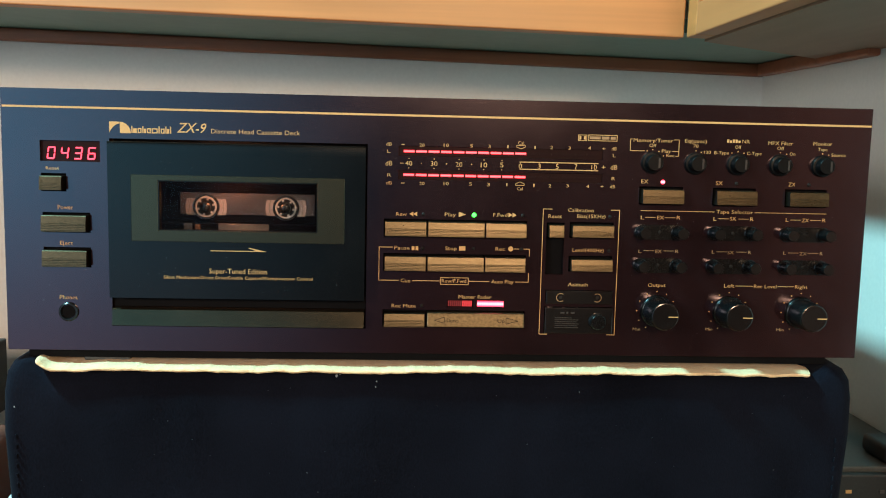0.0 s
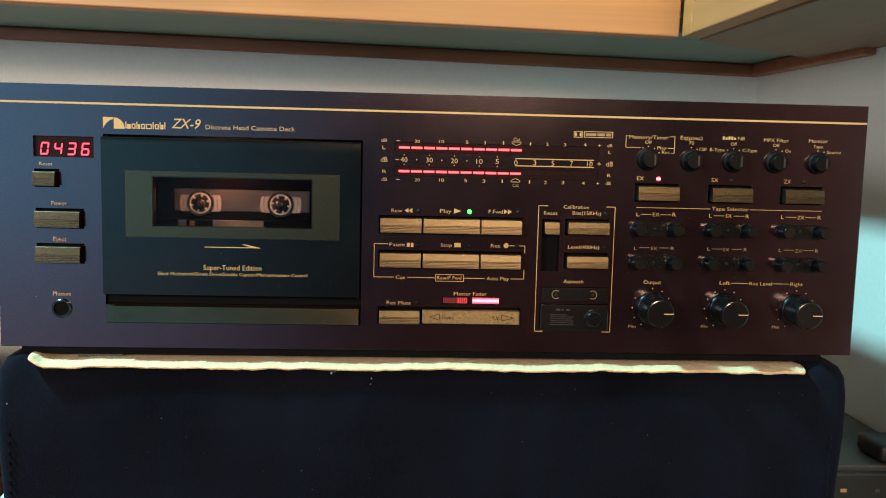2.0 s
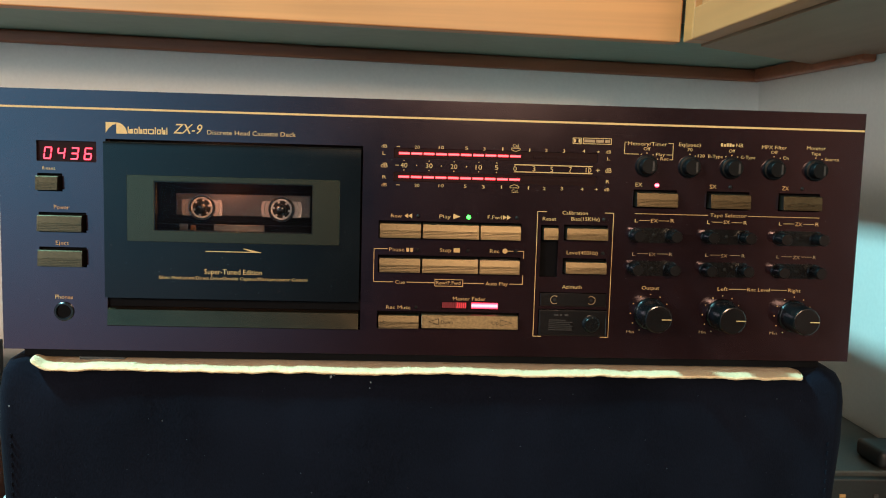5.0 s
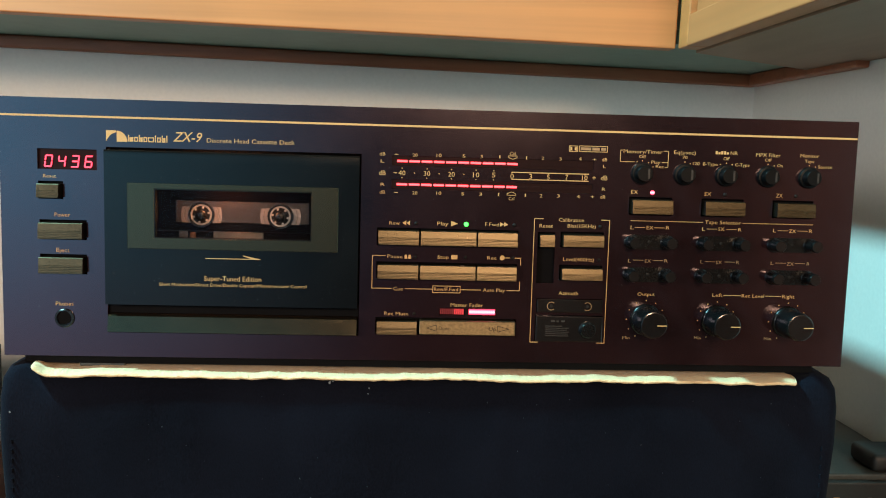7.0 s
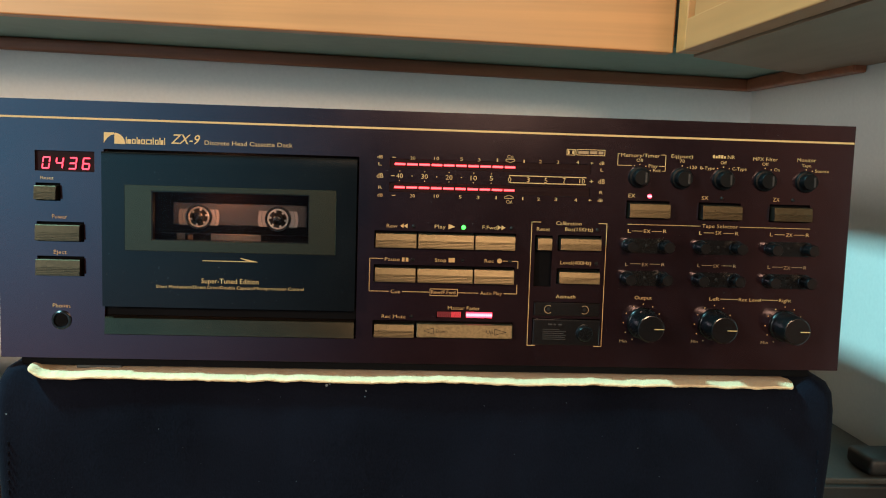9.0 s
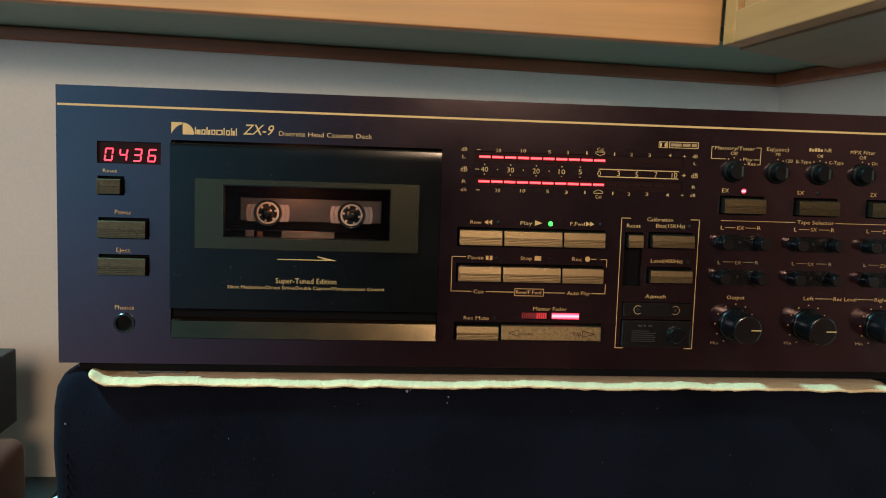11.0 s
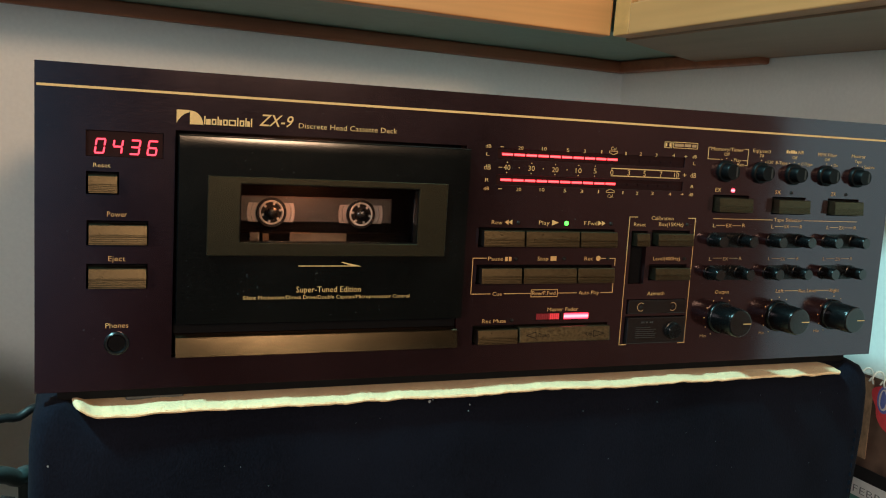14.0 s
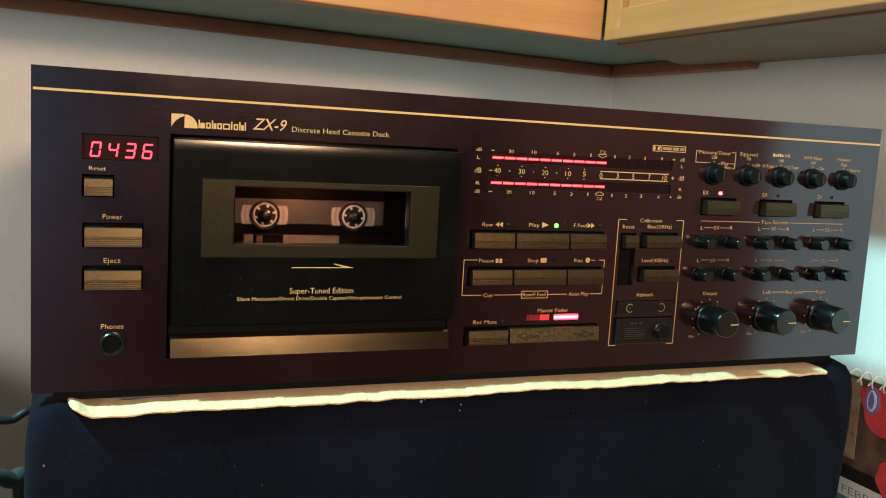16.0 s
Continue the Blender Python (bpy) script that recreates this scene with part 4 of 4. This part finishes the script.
caption('+', 80.5, 82.3, 106.8, 1.7)
caption('dB', 85.5, 88.2, 106.9, 1.7)
caption('L', 86.3, 87.8, 103.4, 1.7)
caption('40', -21.5, -18.0, 97.2, 2.5)
caption('30', -8.4, -5.0, 97.2, 2.5)
caption('20', 4.4, 7.9, 97.1, 2.5)
caption('10', 17.5, 20.8, 97.1, 2.5)
caption('5', 27.5, 29.3, 97.3, 2.5)
caption('0', 37.2, 39.0, 96.9, 2.5)
caption('3', 47.2, 48.7, 97.1, 2.5)
caption('5', 56.6, 58.1, 97.0, 2.5)
caption('7', 66.4, 67.9, 97.2, 2.5)
caption('10', 75.3, 78.2, 97.1, 2.5)
caption('+', 80.6, 82.7, 97.2, 2.5)
caption('dB', 85.4, 88.9, 97.3, 2.5)
caption('R', 86.2, 88.0, 91.4, 1.7)
caption('dB', 85.5, 88.2, 87.3, 1.7)
caption('20', -14.1, -11.5, 86.9, 1.7)
caption('10', -1.5, 1.1, 87.1, 1.7)
caption('5', 11.6, 13.1, 87.1, 1.7)
caption('3', 21.0, 22.5, 87.0, 1.7)
caption('1', 31.0, 31.6, 87.2, 1.7)
caption('Cal.', 36.7, 40.2, 85.2, 1.7)
caption('1', 45.2, 45.8, 87.1, 1.7)
caption('2', 53.1, 54.6, 87.0, 1.7)
caption('3', 62.3, 63.8, 87.2, 1.7)
caption('4', 73.0, 74.5, 87.1, 1.7)
caption('+', 80.4, 82.2, 87.2, 1.7)
caption('Rew', -25.8, -20.2, 70.9)
caption('Play', -0.6, 5.3, 71.1)
caption('F.Fwd', 24.7, 32.1, 71.3)
caption('Pause', -26.4, -18.5, 53.3)
caption('Stop', 0.1, 6.0, 53.4)
caption('Rec', 26.4, 31.4, 53.5)
caption('Cue', -22.9, -17.9, 36.1)
caption('Rew/F.Fwd', -1.4, 11.4, 36.2)
caption('Auto Play', 24.7, 36.4, 36.2)
caption('Master Fader', 7.7, 25.0, 27.9)
caption('Rec Mute', -27.4, -14.7, 22.7)
caption('Calibration', 64.0, 77.4, 74.6)
caption('Reset', 53.7, 60.8, 71.2)
caption('Bias(15KHz)', 68.8, 83.8, 71.5)
caption('Level(400Hz)', 67.1, 83.6, 53.6)
caption('Azimuth', 65.4, 75.9, 35.3)
caption('Memory/Timer', 96.9, 117.7, 111.7)
caption('Off', 105.3, 108.9, 109.1, 1.7)
caption('Play', 112.0, 116.8, 106.3, 1.7)
caption('Rec', 114.5, 118.7, 104.1, 1.7)
caption('Eq(µsec)', 124.0, 135.6, 111.9)
caption('70', 128.6, 131.3, 109.3, 1.7)
caption('120', 134.4, 138.0, 106.2, 1.7)
caption('NR', 154.5, 158.4, 112.2)
caption('Off', 150.8, 154.1, 109.2, 1.7)
caption('B-Type', 139.9, 147.7, 106.1, 1.7)
caption('C-Type', 157.3, 165.1, 106.1, 1.7)
caption('MPX Filter', 168.4, 181.7, 111.7)
caption('Off', 173.4, 177.0, 109.1, 1.7)
caption('On', 180.2, 183.2, 106.3, 1.7)
caption('Monitor', 192.6, 202.8, 111.9)
caption('Tape', 195.2, 200.3, 109.0, 1.7)
caption('Source', 202.7, 210.3, 106.2, 1.7)
caption('EX', 102.0, 105.6, 90.3, 2.1)
caption('SX', 141.6, 145.3, 90.2, 2.1)
caption('ZX', 180.7, 184.3, 90.3, 2.1)
caption('Tape Selector', 142.8, 162.5, 75.2)
caption('L', 102.6, 104.4, 71.4)
caption('EX', 111.3, 114.9, 71.5)
caption('R', 121.8, 123.7, 71.7)
caption('L', 141.5, 143.0, 71.4)
caption('SX', 150.3, 153.6, 71.6)
caption('R', 161.2, 163.0, 71.5)
caption('L', 180.4, 181.9, 71.5)
caption('ZX', 189.2, 192.9, 71.4)
caption('R', 200.2, 202.1, 71.6)
caption('L', 102.2, 103.8, 53.5, 1.8, GOLD_DIM)
caption('EX', 111.3, 114.6, 53.6, 1.8, GOLD_DIM)
caption('R', 121.9, 123.7, 53.8, 1.8, GOLD_DIM)
caption('L', 141.6, 143.1, 53.8, 1.8, GOLD_DIM)
caption('SX', 150.1, 153.4, 53.6, 1.8, GOLD_DIM)
caption('R', 161.3, 162.9, 53.8, 1.8, GOLD_DIM)
caption('L', 180.3, 181.8, 53.8, 1.8, GOLD_DIM)
caption('ZX', 189.2, 192.9, 53.6, 1.8, GOLD_DIM)
caption('R', 200.2, 201.8, 53.8, 1.8, GOLD_DIM)
caption('Output', 108.2, 117.6, 35.6)
caption('Left', 149.3, 154.8, 35.8)
caption('Rec Level', 165.5, 177.8, 35.7)
caption('Right', 187.9, 194.7, 35.7)
caption('Min', 101.1, 105.1, 11.7, 1.6, GOLD_DIM)
caption('Min', 140.5, 144.2, 12.2, 1.6, GOLD_DIM)
caption('Min', 179.3, 183.3, 12.3, 1.6, GOLD_DIM)

# ---- gear beside the stand ----
table = thing("side_table", -0.62, 0.32, 0, "plain dark side table beside the stand", "table")
part("tabletop", box(bmesh.new(), -0.95, -0.358, 0.02, 0.55, 0.712, 0.737, 0.003), BLACK_CASE, table)
for x in (-0.92, -0.385):
    for y in (0.05, 0.52):
        part("leg", box(bmesh.new(), x - 0.02, x + 0.02, y - 0.02, y + 0.02, 0, 0.7118, 0.002), BLACK_CASE, table)
base = thing("wooden_plinth", -0.5, 0.25, 0.737, "rounded cherry-wood plinth with glossy finish", "plinth")
part("body", box(bmesh.new(), -0.70, -0.366, 0.10, 0.352, 0.7373, 0.8475, 0.012, 4), RED_WOOD, base, "", True)
hifi = thing("black_equipment_box", -0.5, 0.22, 0.8478, "matt black equipment box on a wooden plinth", "equipment")
part("case", box(bmesh.new(), -0.66, -0.3745, 0.08, 0.350, 0.8605, 0.9250, 0.0012), BLACK_CASE, hifi)
for x in (-0.40, -0.63):
    for y in (0.12, 0.31):
        part("foot", lathe(bmesh.new(), [(0.012, -0.006), (0.012, 0.0064)], 0, 0, 20), BLACK_CASE, hifi).matrix_local = Matrix.Translation((x + 0.5, y - 0.22, 0.854 - 0.8478)) @ Matrix.Translation(base_of[hifi.name])
cables = thing("cable_bundle", -0.29, 0.2, 0.0, "bundle of grey-green and black cables beside the stand", "cable")
tube("cable", [(-0.265, 0.33, 0.01), (-0.249, 0.33, 0.45), (-0.245, 0.33, 0.797), (-0.254, 0.32, 0.838), (-0.290, 0.30, 0.846), (-0.330, 0.36, 0.812), (-0.362, 0.40, 0.760), (-0.40, 0.43, 0.7445)], 0.0065, CABLE, cables)
tube("cable", [(-0.260, 0.25, 0.01), (-0.244, 0.25, 0.45), (-0.240, 0.25, 0.797), (-0.256, 0.24, 0.846), (-0.280, 0.22, 0.853), (-0.305, 0.20, 0.826), (-0.345, 0.11, 0.775), (-0.385, 0.07, 0.7445)], 0.0065, CABLE, cables)
tube("cable", [(-0.254, 0.38, 0.01), (-0.238, 0.38, 0.45), (-0.234, 0.38, 0.83), (-0.258, 0.37, 0.868), (-0.300, 0.36, 0.852), (-0.345, 0.38, 0.790), (-0.385, 0.40, 0.7415)], 0.0035, CABLE_BLACK, cables)
tube("cable", [(-0.258, 0.16, 0.01), (-0.242, 0.16, 0.45), (-0.238, 0.16, 0.797), (-0.252, 0.15, 0.842), (-0.272, 0.14, 0.838), (-0.31, 0.10, 0.795), (-0.345, 0.07, 0.760), (-0.385, 0.05, 0.7445)], 0.0065, CABLE, cables)
tube("cable", [(-0.270, 0.28, 0.01), (-0.254, 0.28, 0.45), (-0.250, 0.28, 0.800), (-0.268, 0.27, 0.832), (-0.300, 0.26, 0.836), (-0.330, 0.33, 0.800), (-0.362, 0.385, 0.755), (-0.40, 0.40, 0.7435)], 0.0055, CABLE_BLACK, cables)
tube("pale_cable", [(-0.242, 0.200, 0.832), (-0.256, 0.195, 0.8525), (-0.277, 0.190, 0.857), (-0.300, 0.185, 0.846), (-0.312, 0.18, 0.826)], 0.0028, CABLE_PALE, cables, "pale blue cable tie")

rack = thing("equipment_rack", 0.32, 0.35, 0, "low dark rack beside the stand", "rack")
part("shelf", box(bmesh.new(), 0.235, 0.3865, 0.16, 0.552, 0.775, 0.795, 0.002), BLACK_CASE, rack)
for x in (0.245, 0.376):
    for y in (0.18, 0.54):
        part("leg", box(bmesh.new(), x - 0.009, x + 0.009, y - 0.009, y + 0.009, 0, 0.7748), BLACK_CASE, rack)
amp = thing("audio_component", 0.31, 0.35, 0.795, "dark grey audio component with pale markings beside the stand", "audio component")
part("case", box(bmesh.new(), 0.236, 0.386, 0.166, 0.551, 0.796, 0.8755, 0.0015), GREY_CASE, amp)
part("front_panel", box(bmesh.new(), 0.236, 0.386, 0.158, 0.1655, 0.797, 0.872, 0.0015), BLACK_CASE, amp)
for x, w, mat in ((0.309, 0.0045, GOLD), (0.335, 0.0035, MARK), (0.356, 0.004, MARK)):
    part("marking_bar", box(bmesh.new(), x, x + w, 0.1572, 0.1579, 0.8580, 0.8605), mat, amp)
remote = thing("black_remote", 0.365, 0.19, 0.8755, "glossy black plastic hand control lying on the component", "remote control")
bm = box(bmesh.new(), 0.3435, 0.3855, 0.168, 0.205, 0.8757, 0.8895, 0.004, 3)
part("body", bm, BLACK_CASE, remote, "", True)

# ---- calendar on the side wall ----
cal = thing("wall_calendar", 0.384, 0.05, 0.84, "ring-bound wall calendar with a printed photograph above the month", "calendar")


def sheet(name, y0, y1, z0, z1, depth, mat, label=""):
    return part(name, box(bmesh.new(), 0.3872 - depth, 0.3872 - depth + 0.0006, y0, y1, z0, z1), mat, cal, label)


sheet("page", -0.06, 0.1575, 0.66, 0.938, 0.0010, PAPER)
sheet("photograph", -0.055, 0.1570, 0.852, 0.9365, 0.0020, PHOTO, "brown printed photograph")
sheet("photo_strip", 0.1370, 0.1565, 0.868, 0.934, 0.0028, PHOTO_TAN)
sheet("photo_border", -0.055, 0.1565, 0.8500, 0.861, 0.0030, PHOTO_DARK)


def blob(name, cy, cz, ry, rz, depth, mat, seed, wob=0.12):
    bm = bmesh.new()
    n = 40
    pts = []
    for k in range(n):
        a = 2 * math.pi * k / n
        w = 1 + wob * noise.noise((math.cos(a) * 1.5 + seed, math.sin(a) * 1.5, seed))
        pts.append((cy + ry * w * math.cos(a), cz + rz * w * math.sin(a)))
    f = [bm.verts.new((0.3872 - depth, y, z)) for y, z in pts]
    b = [bm.verts.new((0.3872 - depth + 0.0005, y, z)) for y, z in pts]
    bm.faces.new(f), bm.faces.new(b)
    for k in range(n):
        bm.faces.new((f[k], f[(k + 1) % n], b[(k + 1) % n], b[k]))
    return part(name, bm, mat, cal)


blob("printed_shape", 0.105, 0.9170, 0.034, 0.0195, 0.0036, PHOTO_RED, 3.0, 0.3)
blob("printed_shape", 0.084, 0.864, 0.030, 0.020, 0.0037, PHOTO_RED, 7.0, 0.3)
blob("printed_oval", 0.1240, 0.9215, 0.0068, 0.0110, 0.0044, PHOTO_BLUE, 1.0, 0.02)
blob("printed_oval_centre", 0.1240, 0.9215, 0.0046, 0.0086, 0.0050, PAPER, 1.0, 0.02)
blob("printed_oval_bar", 0.1240, 0.9215, 0.0026, 0.0066, 0.0056, PHOTO_BLUE, 1.0, 0.25)
bm = lettering("FEBRUARY", 0, 66, 0, 6.2, 0)
for v in bm.verts:
    v.co = (0.3858, 0.1462 - v.co.x * 0.001, 0.8405 + v.co.z * 0.001)
part("month_name", bm, INK_GREY, cal)
sheet("month_grid", -0.05, 0.1515, 0.70, 0.8345, 0.0018, INK)
for k in range(17):
    y = 0.141 - 0.0112 * k
    pts = [(0.3862 - 0.006 + 0.006 * math.cos(a), y, 0.9375 + 0.0060 * math.sin(a)) for a in [radians(-60 + 40 * i) for i in range(8)]]
    tube("ring", pts, 0.0007, WIRE, cal)
